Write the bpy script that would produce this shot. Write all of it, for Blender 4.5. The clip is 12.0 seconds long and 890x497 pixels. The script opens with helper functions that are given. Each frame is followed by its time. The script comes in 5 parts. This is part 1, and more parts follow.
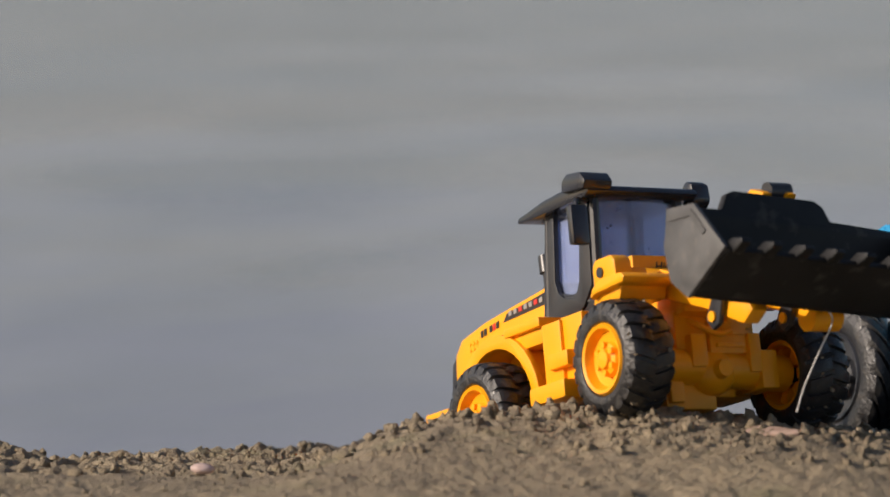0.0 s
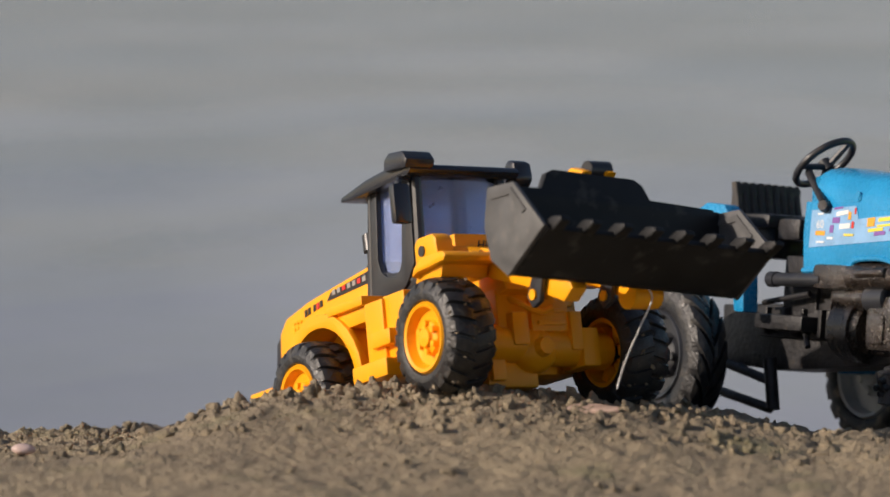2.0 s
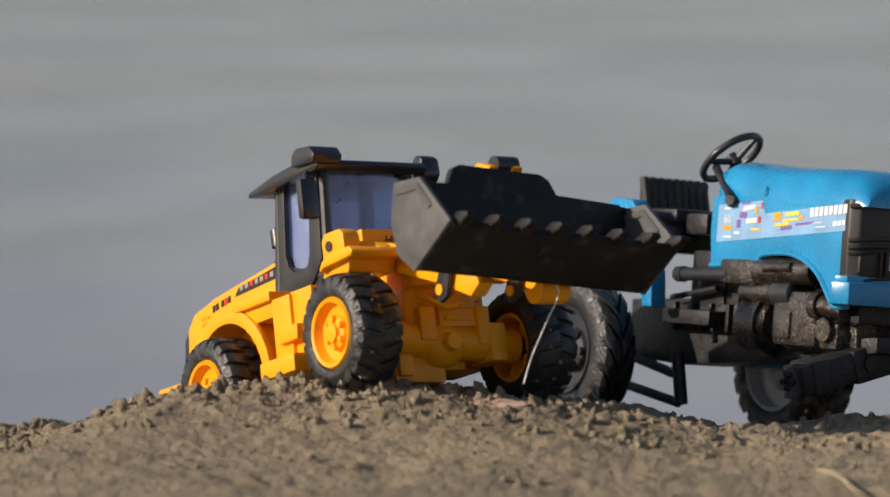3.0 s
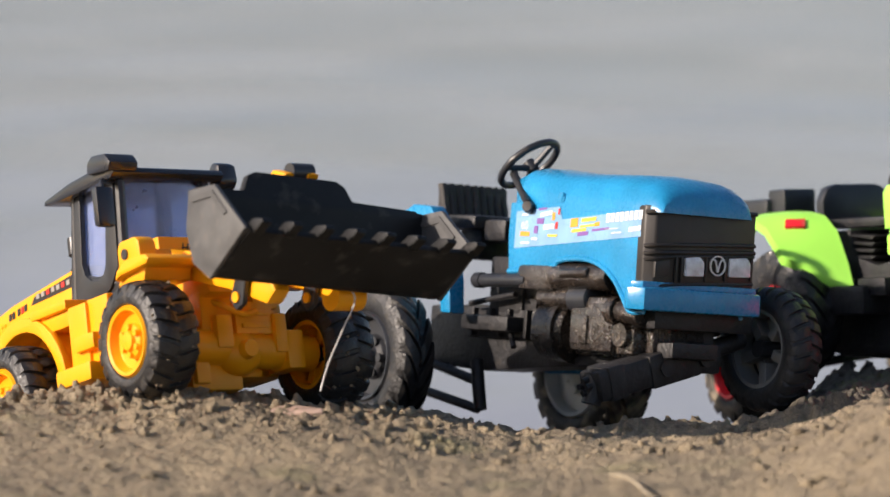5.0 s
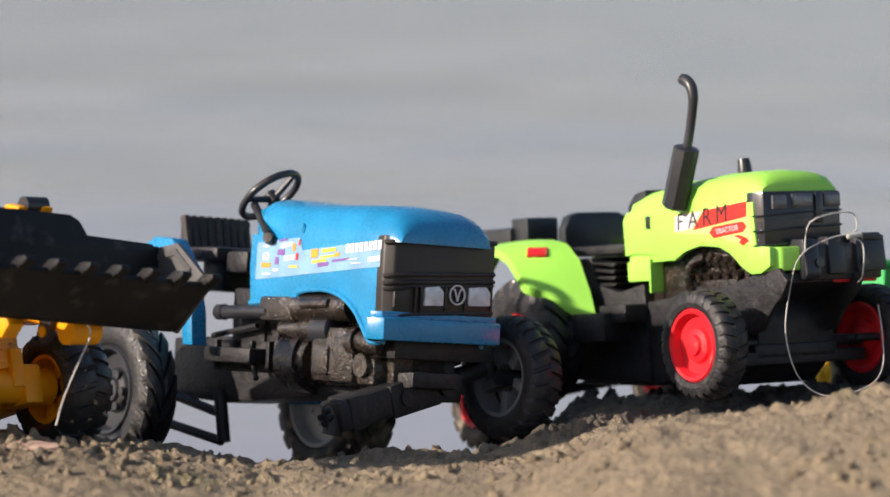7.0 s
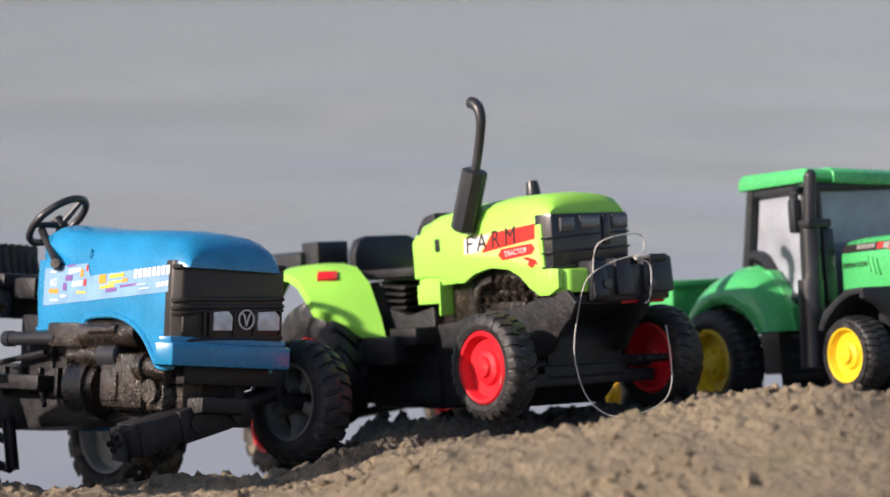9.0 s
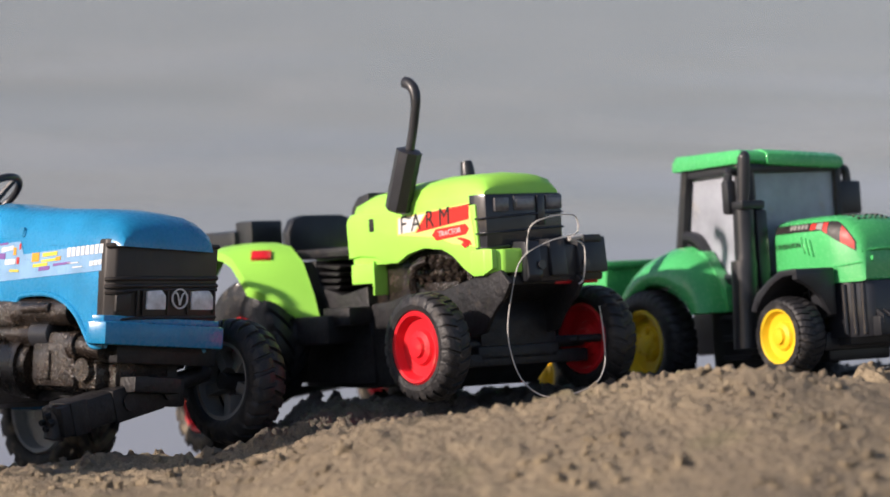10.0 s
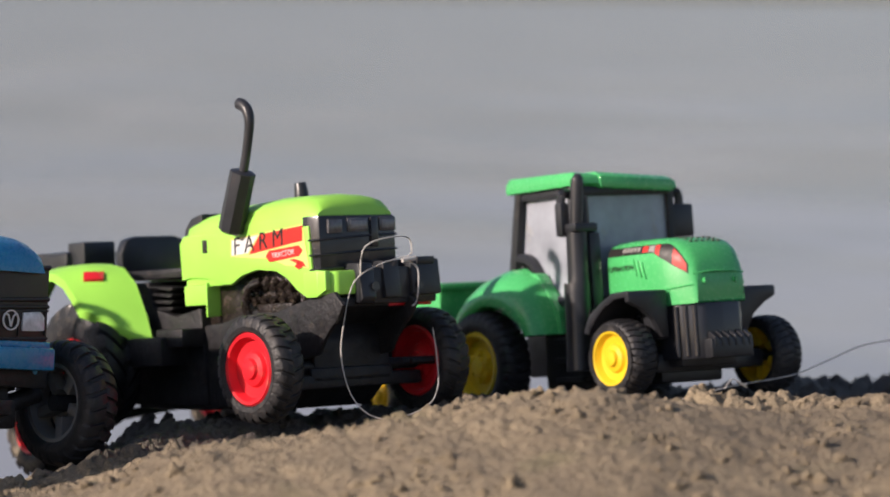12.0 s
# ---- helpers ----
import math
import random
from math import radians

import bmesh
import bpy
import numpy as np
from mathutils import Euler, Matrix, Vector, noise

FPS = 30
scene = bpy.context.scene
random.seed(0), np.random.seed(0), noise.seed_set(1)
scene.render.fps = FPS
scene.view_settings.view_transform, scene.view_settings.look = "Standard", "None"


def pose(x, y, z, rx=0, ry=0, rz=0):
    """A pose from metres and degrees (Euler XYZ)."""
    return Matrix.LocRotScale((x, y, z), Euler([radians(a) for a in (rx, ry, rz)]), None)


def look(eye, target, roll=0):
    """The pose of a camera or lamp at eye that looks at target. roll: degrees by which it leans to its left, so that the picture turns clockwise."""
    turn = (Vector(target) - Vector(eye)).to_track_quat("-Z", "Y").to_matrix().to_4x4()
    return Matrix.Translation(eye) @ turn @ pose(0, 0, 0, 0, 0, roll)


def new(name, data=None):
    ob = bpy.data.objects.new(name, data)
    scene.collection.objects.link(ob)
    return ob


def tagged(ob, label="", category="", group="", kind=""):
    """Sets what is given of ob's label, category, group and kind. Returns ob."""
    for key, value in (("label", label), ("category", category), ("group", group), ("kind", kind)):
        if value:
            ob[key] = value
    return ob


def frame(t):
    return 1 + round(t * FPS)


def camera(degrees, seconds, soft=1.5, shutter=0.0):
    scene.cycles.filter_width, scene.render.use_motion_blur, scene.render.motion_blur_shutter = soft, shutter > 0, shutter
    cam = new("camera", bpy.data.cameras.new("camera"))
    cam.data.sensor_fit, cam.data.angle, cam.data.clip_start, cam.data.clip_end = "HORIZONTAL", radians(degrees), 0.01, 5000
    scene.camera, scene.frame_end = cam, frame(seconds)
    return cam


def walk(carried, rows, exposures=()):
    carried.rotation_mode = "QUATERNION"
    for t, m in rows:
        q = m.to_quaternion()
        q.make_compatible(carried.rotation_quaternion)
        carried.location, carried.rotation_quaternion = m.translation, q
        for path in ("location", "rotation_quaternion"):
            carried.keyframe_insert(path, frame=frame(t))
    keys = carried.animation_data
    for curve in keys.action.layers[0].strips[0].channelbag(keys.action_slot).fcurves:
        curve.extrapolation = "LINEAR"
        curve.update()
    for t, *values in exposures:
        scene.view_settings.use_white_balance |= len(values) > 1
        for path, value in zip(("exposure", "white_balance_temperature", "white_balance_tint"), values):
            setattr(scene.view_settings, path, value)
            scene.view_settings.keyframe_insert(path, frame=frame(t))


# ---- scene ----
cam = camera(16.0, 12.0, soft=1.6)
cam.data.dof.use_dof = True
cam.data.dof.focus_distance = 1.57
cam.data.dof.aperture_fstop = 10.0

# ---- camera path: seconds, x, yaw, pitch, roll ----
EYE = 0.23
ROWS = [
    (0.0, -0.0268, 9.711, -5.233, 0.044),
    (0.5, -0.0259, 9.249, -5.241, -0.071),
    (1.0, -0.0237, 8.725, -5.443, -0.132),
    (1.5, -0.0185, 7.931, -5.515, -0.099),
    (2.0, -0.0161, 6.881, -5.609, -0.060),
    (2.5, -0.0128, 6.242, -5.789, -0.046),
    (3.0, -0.0107, 5.399, -5.692, -0.100),
    (5.0, -0.0022, 2.028, -5.557, -0.160),
    (5.5, 0.0036, 1.292, -5.331, -0.007),
    (6.0, 0.0110, 0.207, -5.270, 0.095),
    (6.5, 0.0142, -0.972, -5.088, 0.133),
    (7.0, 0.0179, -1.975, -4.997, 0.084),
    (9.0, 0.0238, -5.597, -4.581, 0.226),
    (9.5, 0.0236, -6.223, -5.080, -0.047),
    (10.0, 0.0243, -6.777, -4.944, -0.116),
    (10.5, 0.0250, -7.860, -5.016, -0.305),
    (11.0, 0.0256, -8.658, -5.109, -0.424),
    (11.5, 0.0249, -9.274, -4.771, -0.582),
    (12.0, 0.0268, -9.711, -4.535, -0.506),
]
# seconds, stops, kelvin, tint
EXPOSURES = [(0.0, -0.14, 6670, 17), (1.5, -0.14, 6670, 17), (3.0, -0.10, 6670, 16), (4.0, 0.16, 6620, 17), (5.0, 0.36, 6620, 18), (7.0, 0.33, 6590, 19), (9.0, 0.21, 6490, 21), (9.6, 0.12, 6520, 21), (12.0, 0.03, 6550, 22)]
walk(cam, [(t, pose(x, 0, EYE, 90 + pitch, 0, yaw) @ pose(0, 0, 0, 0, 0, -roll)) for t, x, yaw, pitch, roll in ROWS], EXPOSURES)

# ---- light: low warm sun from one side, hazy sky ----
SUN_TO = Vector((-0.86, -0.315, 0.41)).normalized()
world = bpy.data.worlds.new("sky")
scene.world = world
world.use_nodes = True
wn = world.node_tree.nodes
sky = wn.new("ShaderNodeTexSky")
sky.sky_type = 'NISHITA'
sky.sun_disc = False
sky.sun_elevation = math.asin(SUN_TO.z)
sky.sun_rotation = math.atan2(SUN_TO.x, SUN_TO.y)
sky.dust_density = 1.2
world.node_tree.links.new(sky.outputs[0], wn["Background"].inputs[0])
wn["Background"].inputs[1].default_value = 0.094
sun_data = bpy.data.lights.new("sun", 'SUN')
sun_data.energy, sun_data.angle, sun_data.color = 4.9, radians(0.8), (1.0, 0.90, 0.75)
sun = new("sun", sun_data)
sun.matrix_world = look(SUN_TO * 30, (0, 0, 0))


# ---- materials ----
def material(name, col, rough=0.5, metal=0.0, spec=0.5, vary=0.15, grain=400.0, blotch=40.0, bump=0.05, dirt=0.0, dirt_col=(0.30, 0.24, 0.16), coat=0.0, wet=0.0, bump_d=0.0006):
    """A surface with fine grain, broader blotches, optional dried sand or dust on it, and wet gloss patches."""
    m = bpy.data.materials.new(name)
    m.use_nodes = True
    nt = m.node_tree
    n, link = nt.nodes, nt.links.new
    b = n["Principled BSDF"]
    tc = n.new("ShaderNodeTexCoord")

    def noise_at(scale, detail=4.0):
        t = n.new("ShaderNodeTexNoise")
        t.inputs["Scale"].default_value, t.inputs["Detail"].default_value = scale, detail
        link(tc.outputs["Object"], t.inputs["Vector"])
        return t.outputs["Fac"]

    def ramp(src, lo, hi, a=0.0, z=1.0):
        r = n.new("ShaderNodeMapRange")
        r.inputs[1].default_value, r.inputs[2].default_value, r.inputs[3].default_value, r.inputs[4].default_value = lo, hi, a, z
        link(src, r.inputs[0])
        return r.outputs[0]

    def mix(fac, a, c):
        x = n.new("ShaderNodeMix")
        x.data_type = 'RGBA'
        for sock, v in ((x.inputs[0], fac), (x.inputs[6], a), (x.inputs[7], c)):
            if isinstance(v, (tuple, list)):
                sock.default_value = (*v, 1.0)
            elif isinstance(v, float):
                sock.default_value = v
            else:
                link(v, sock)
        return x.outputs[2]

    fine, broad = noise_at(grain), noise_at(blotch, 6.0)
    dark = tuple(c * (1 - vary) for c in col)
    light = tuple(min(1.0, c * (1 + vary) + 0.01 * vary) for c in col)
    colour = mix(ramp(broad, 0.3, 0.7), dark, light)
    if dirt > 0:
        dn = noise_at(blotch * 2.2, 8.0)
        fac = ramp(dn, 0.62 - 0.25 * dirt, 0.72 - 0.1 * dirt, 0.0, min(1.0, 0.35 + dirt))
        colour = mix(fac, colour, dirt_col)
        link(ramp(fac, 0.0, 1.0, rough, 0.9), b.inputs["Roughness"])
    elif wet > 0:
        link(ramp(broad, 0.4, 0.6, rough, rough * (1 - wet)), b.inputs["Roughness"])
    else:
        link(ramp(fine, 0.3, 0.7, rough * 0.85, min(1.0, rough * 1.15)), b.inputs["Roughness"])
    link(colour, b.inputs["Base Color"])
    b.inputs["Metallic"].default_value = metal
    b.inputs["Specular IOR Level"].default_value = spec
    b.inputs["Coat Weight"].default_value = coat
    b.inputs["Coat Roughness"].default_value = 0.12
    bp = n.new("ShaderNodeBump")
    bp.inputs["Strength"].default_value, bp.inputs["Distance"].default_value = bump, bump_d
    link(fine, bp.inputs["Height"])
    link(bp.outputs[0], b.inputs["Normal"])
    return m


YELLOW = material("yellow_plastic", (0.93, 0.385, 0.006), 0.36, spec=0.35, vary=0.06, bump=0.03)
BLACK = material("black_plastic", (0.027, 0.029, 0.034), 0.31, vary=0.3, dirt=0.03, dirt_col=(0.075, 0.066, 0.055))
BLACK_GLOSS = material("black_gloss_plastic", (0.022, 0.024, 0.030), 0.22, vary=0.2, coat=0.3)
# one bucket plastic twice: this copy darkened to carry the underside's shade
BUCKET_SHADED = material("shaded_bucket_plastic", (0.009, 0.0095, 0.0105), 0.5, spec=0.3, vary=0.3, dirt=0.12, dirt_col=(0.12, 0.11, 0.10))
# same plastic with scuffs, lightened to carry sunlight on the side plates
BUCKET_SUNLIT = material("sunlit_scuffed_plastic", (0.075, 0.075, 0.075), 0.5, vary=0.25, dirt=0.2, blotch=90, dirt_col=(0.14, 0.13, 0.12))
RUBBER = material("black_rubber", (0.022, 0.022, 0.024), 0.5, vary=0.35, dirt=0.26, blotch=60, dirt_col=(0.09, 0.08, 0.07), bump=0.6, bump_d=0.001, grain=450)
RUBBER_WET = material("wet_black_rubber", (0.017, 0.017, 0.018), 0.42, vary=0.35, wet=0.6, dirt=0.3, blotch=75, dirt_col=(0.065, 0.058, 0.047), bump=0.6, bump_d=0.001, grain=500, coat=0.12)
# muddy black plastic, darkened further to hold the shade under the tractors
CHASSIS = material("shaded_muddy_plastic", (0.017, 0.017, 0.019), 0.45, spec=0.4, vary=0.4, dirt=0.14, blotch=110, dirt_col=(0.045, 0.036, 0.028), bump=0.5, bump_d=0.001)
RUBBER_SANDY = material("sandy_rubber", (0.03, 0.028, 0.025), 0.6, vary=0.3, dirt=0.55, dirt_col=(0.30, 0.25, 0.18), bump=0.3)
BLUE = material("blue_paint", (0.008, 0.255, 0.52), 0.28, vary=0.15, bump=0.08, coat=0.2)
ENGINE = material("sandy_engine_plastic", (0.022, 0.016, 0.012), 0.2, vary=0.5, dirt=0.16, blotch=150, dirt_col=(0.11, 0.078, 0.05), bump=0.8, bump_d=0.0012, grain=700, coat=0.4, spec=0.5)
LIME = material("lime_plastic", (0.38, 0.86, 0.11), 0.36, vary=0.05, bump=0.03)
GREEN = material("green_plastic", (0.07, 0.52, 0.16), 0.26, vary=0.08, bump=0.03, coat=0.35)
RED = material("red_plastic", (0.75, 0.02, 0.03), 0.4, vary=0.08, dirt=0.05)
RIM_YELLOW = material("yellow_rim_plastic", (0.85, 0.58, 0.02), 0.4, vary=0.08, dirt=0.05)
RIM_GREY = material("grey_rim_plastic", (0.22, 0.22, 0.22), 0.45, vary=0.2, dirt=0.2)
SEAT_DUSTY = material("dusty_black_plastic", (0.035, 0.032, 0.03), 0.6, vary=0.3, dirt=0.3, dirt_col=(0.13, 0.11, 0.09))
RIM_WHITE = material("pale_rim_plastic", (0.62, 0.61, 0.58), 0.45, vary=0.2, dirt=0.1)
SAND_CLUMP = material("damp_sand", (0.30, 0.235, 0.16), 0.85, vary=0.35, grain=1500, blotch=120, bump=0.6, spec=0.3)


# ---- mesh helpers, all in millimetres ----
def box(bm, x0, x1, y0, y1, z0, z1, bev=0.0, m=None):
    r = bmesh.ops.create_cube(bm, size=1.0)
    vs = r["verts"]
    for v in vs:
        v.co = Vector(((x0 + x1) / 2 + v.co.x * (x1 - x0), (y0 + y1) / 2 + v.co.y * (y1 - y0), (z0 + z1) / 2 + v.co.z * (z1 - z0)))
    if m is not None:
        bmesh.ops.transform(bm, matrix=m, verts=vs)
    if bev > 0:
        es = list({e for v in vs for e in v.link_edges})
        bmesh.ops.bevel(bm, geom=es, offset=bev, segments=2, profile=0.6, affect='EDGES', clamp_overlap=True)


def prism(bm, pts, y0, y1, bev=0.0, plane="xz", taper=1.0, seg=2):
    """A slab from an outline in the x-z plane, from y0 to y1 (or in the y-z plane from x0 to x1)."""
    def at(a, c, d):
        return Vector((a, d, c)) if plane == "xz" else (Vector((d, a, c)) if plane == "yz" else Vector((a, c, d)))
    cx = sum(p[0] for p in pts) / len(pts)
    cz = sum(p[1] for p in pts) / len(pts)
    va = [bm.verts.new(at(a, c, y0)) for a, c in pts]
    vb = [bm.verts.new(at(cx + (a - cx) * taper, cz + (c - cz) * taper, y1)) for a, c in pts]
    fs = [bm.faces.new(va), bm.faces.new(vb[::-1])]
    k = len(pts)
    for i in range(k):
        fs.append(bm.faces.new((va[i], vb[i], vb[(i + 1) % k], va[(i + 1) % k])))
    bmesh.ops.recalc_face_normals(bm, faces=fs)
    if bev > 0:
        es = list({e for f in fs for e in f.edges})
        bmesh.ops.bevel(bm, geom=es, offset=bev, segments=seg, profile=0.5 if seg > 2 else 0.6, affect='EDGES', clamp_overlap=True)


def loft(bm, rings, cap=True):
    """Skin over rings of equal length, each a closed loop of points."""
    vr = [[bm.verts.new(Vector(p)) for p in ring] for ring in rings]
    fs = []
    k = len(vr[0])
    for a, c in zip(vr, vr[1:]):
        for i in range(k):
            fs.append(bm.faces.new((a[i], a[(i + 1) % k], c[(i + 1) % k], c[i])))
    if cap:
        fs += [bm.faces.new(vr[0]), bm.faces.new(vr[-1])]
    bmesh.ops.recalc_face_normals(bm, faces=fs)


def rod(bm, p0, p1, r0, r1=None, seg=16):
    r1 = r0 if r1 is None else r1
    p0, p1 = Vector(p0), Vector(p1)
    q = (p1 - p0).to_track_quat("Z", "Y")
    rings = []
    for p, r in ((p0, r0), (p1, r1)):
        rings.append([p + q @ Vector((r * math.cos(a), r * math.sin(a), 0)) for a in (2 * math.pi * i / seg for i in range(seg))])
    loft(bm, rings)


def hose(bm, pts, r, seg=10):
    """A round tube along a smooth line through points; r is one radius or one for each point."""
    pts = [Vector(p) for p in pts]
    rr = r if isinstance(r, (list, tuple)) else [r] * len(pts)
    line = []
    for i in range(len(pts) - 1):
        a, b, c, d = pts[max(i - 1, 0)], pts[i], pts[i + 1], pts[min(i + 2, len(pts) - 1)]
        for k in range(5):
            t = k / 5
            line.append((0.5 * (2 * b + (c - a) * t + (2 * a - 5 * b + 4 * c - d) * t * t + (3 * b - a - 3 * c + d) * t ** 3), rr[i] + (rr[i + 1] - rr[i]) * t))
    line.append((pts[-1], rr[-1]))
    rings = []
    up = Vector((0.12, 0.31, 0.94))
    for i, (p, w) in enumerate(line):
        d = (line[min(i + 1, len(line) - 1)][0] - line[max(i - 1, 0)][0]).normalized()
        s = d.cross(up)
        s = s.normalized() if s.length > 1e-4 else Vector((1, 0, 0))
        u = s.cross(d)
        rings.append([p + (s * math.cos(a) + u * math.sin(a)) * w for a in (2 * math.pi * j / seg for j in range(seg))])
    loft(bm, rings)


def lathe(bm, prof, seg=48, axis="y"):
    """Turn a closed or open profile of (along, radius) about an axis."""
    rings = []
    for i in range(seg):
        a = 2 * math.pi * i / seg
        rings.append([bm.verts.new(Vector((r * math.cos(a), h, r * math.sin(a))) if axis == "y" else (Vector((h, r * math.cos(a), r * math.sin(a))) if axis == "x" else Vector((r * math.cos(a), r * math.sin(a), h)))) for h, r in prof])
    fs = []
    for i in range(seg):
        a, b = rings[i], rings[(i + 1) % seg]
        for j in range(len(prof) - 1):
            fs.append(bm.faces.new((a[j], b[j], b[j + 1], a[j + 1])))
    bmesh.ops.remove_doubles(bm, verts=list({v for f in fs for v in f.verts}), dist=0.01)
    bmesh.ops.recalc_face_normals(bm, faces=[f for f in fs if f.is_valid])


def finish(bm, name, mat, smooth=40):
    bmesh.ops.scale(bm, vec=(0.001, 0.001, 0.001), verts=bm.verts)
    me = bpy.data.meshes.new(name)
    bm.to_mesh(me)
    bm.free()
    for p in me.polygons:
        p.use_smooth = True
    me.set_sharp_from_angle(angle=radians(smooth))
    me.materials.append(mat)
    return me


def part(name, bm, mat, parent, label="", m=None, smooth=40):
    ob = new(name, finish(bm, name, mat, smooth))
    ob.parent = parent
    if m is not None:
        ob.matrix_basis = m
    if label:
        ob["label"] = label
    return ob


def thing(name, m, label, category, group=""):
    e = new(name)
    e.empty_display_size = 0.02
    e.matrix_world = m
    return tagged(e, label, category, group)


def toy_pose(x, y, z, heading, pitch, roll):
    return pose(x, y, z, 0, 0, heading) @ pose(0, 0, 0, 0, -pitch, 0) @ pose(0, 0, 0, roll, 0, 0)


def mm(x, y, z, rx=0, ry=0, rz=0):
    return pose(x / 1000, y / 1000, z / 1000, rx, ry, rz)


# ---- setting: sand bank and river ----


SX = [-0.8, -0.5, -0.35, -0.27, -0.19, -0.1, -0.02, 0.08, 0.16, 0.25, 0.32, 0.42, 0.56, 0.85]
SY = [0.9, 1.2, 1.34, 1.45, 1.54, 1.65, 1.8, 2.1]
LIE = [
    [4, 4, 4, 4, 4, 4, 4, 4, 4, 4, 4, 4, 4, 4],
    [8, 8, 10, 10, 10, 10, 10, 12, 24, 34, 36, 34, 32, 30],
    [8, 7, 9, 13, 12, 10, 8, 15, 40, 56, 64, 57, 55, 45],
    [-5, -6, -3, 25, 26, 19, 8, 10, 25, 36, 43, 44, 44, 38],
    [-22, -22, -12, 8, 17, 12, -3, -3, 9, 15, 20, 26, 26, 22],
    [-45, -40, -25, -10, -6, -26, -32, -28, 6, 10, 13, 17, 14, 10],
    [-80, -75, -60, -40, -38, -62, -78, -70, -14, -8, -4, 3, 9, 4],
    [-190, -190, -185, -180, -180, -180, -180, -170, -160, -150, -150, -150, -150, -150],
]
rng = np.random.default_rng(7)


def smooth_grid(X, Y):
    """The smooth lie of the bank in metres at arrays of places."""
    sx, sy, z = np.array(SX), np.array(SY), np.array(LIE, float) / 1000
    i = np.clip(np.searchsorted(sx, X) - 1, 0, len(sx) - 2)
    j = np.clip(np.searchsorted(sy, Y) - 1, 0, len(sy) - 2)
    u = np.clip((X - sx[i]) / (sx[i + 1] - sx[i]), 0, 1)
    v = np.clip((Y - sy[j]) / (sy[j + 1] - sy[j]), 0, 1)
    u = 0.5 * u + 0.5 * u * u * (3 - 2 * u)
    v = 0.5 * v + 0.5 * v * v * (3 - 2 * v)
    h = (z[j, i] * (1 - u) + z[j, i + 1] * u) * (1 - v) + (z[j + 1, i] * (1 - u) + z[j + 1, i + 1] * u) * v
    return h


LATTICE = rng.random((256, 256))


def value_noise(X, Y, cell):
    x, y = X / cell + 917.3, Y / cell + 411.7
    i, j = np.floor(x).astype(int), np.floor(y).astype(int)
    u, v = x - i, y - j
    u, v = u * u * (3 - 2 * u), v * v * (3 - 2 * v)
    a, b = LATTICE[i % 256, j % 256], LATTICE[(i + 1) % 256, j % 256]
    c, d = LATTICE[i % 256, (j + 1) % 256], LATTICE[(i + 1) % 256, (j + 1) % 256]
    return (a * (1 - u) + b * u) * (1 - v) + (c * (1 - u) + d * u) * v - 0.5


def crumbs(X, Y, cell, share):
    """Rounded lumps, one at most in each cell, as height over the ground in parts of the cell."""
    out = np.zeros_like(X)
    i0, j0 = np.floor(X / cell).astype(int), np.floor(Y / cell).astype(int)
    for di in (-1, 0, 1):
        for dj in (-1, 0, 1):
            i, j = i0 + di, j0 + dj
            a, b, c = LATTICE[i % 256, j % 256], LATTICE[(i + 71) % 256, (j + 133) % 256], LATTICE[(i + 29) % 256, (j + 201) % 256]
            cx, cy = (i + 0.15 + 0.7 * a) * cell, (j + 0.15 + 0.7 * b) * cell
            r = cell * (0.28 + 0.34 * ((c * 7.3) % 1.0)) * (c < share)
            d2 = (X - cx) ** 2 + ((Y - cy) * (0.8 + 0.5 * a)) ** 2
            out = np.maximum(out, np.sqrt(np.maximum(r * r - d2, 0)) * 0.85)
    return out


def sand_grid(X, Y):
    h = smooth_grid(X, Y)
    near = np.clip(1 - np.hypot(np.maximum(np.abs(X) - 0.8, 0), np.maximum(np.abs(Y - 1.5) - 0.5, 0)) / 0.5, 0, 1)
    calm = np.clip(0.4 + (Y - 1.40) / 0.12 + 0.6 * np.clip((X - 0.02) / 0.1, 0, 1), 0.4, 1)
    h = h + near * calm * (0.010 * value_noise(X, Y, 0.085) + 0.006 * value_noise(Y + 3, X, 0.035) + 0.0045 * value_noise(X + 5, Y, 0.014) + 0.0034 * value_noise(X, Y + 9, 0.0055) + 0.0026 * value_noise(Y, X, 0.0032))
    rough = np.clip(0.62 + 2.0 * value_noise(X + 2, Y + 1, 0.09), 0.1, 1) * np.clip(0.2 + (Y - 1.40) / 0.10 + 1.0 * np.clip((X - 0.02) / 0.1, 0, 1), 0.12, 1.15)
    wx = X + 0.004 * value_noise(X, Y, 0.01)
    wy = Y + 0.004 * value_noise(Y, X, 0.011)
    h = h + near * rough * (0.4 * crumbs(wx, wy, 0.022, 0.15) + 0.7 * crumbs(wx + 0.8, wy + 0.2, 0.013, 0.3) + 0.75 * crumbs(wx + 0.3, wy, 0.0085, 0.42) + 0.85 * crumbs(wx, wy + 0.7, 0.0046, 0.6))
    h = h + 0.05 * (1 - near) * value_noise(X, Y, 0.9) * (Y < 1.6)
    return h - 0.0075


def sand_at(x, y):
    return float(sand_grid(np.array([x]), np.array([y]))[0])


def spread(lo, hi, step, far_lo, far_hi):
    core = list(np.arange(lo, hi + step / 2, step))
    out, s, v = [], step, hi
    while v < far_hi:
        s *= 1.25
        v += s
        out.append(min(v, far_hi))
    left, s, v = [], step, lo
    while v > far_lo:
        s *= 1.25
        v -= s
        left.append(max(v, far_lo))
    return np.array(left[::-1] + core + out)


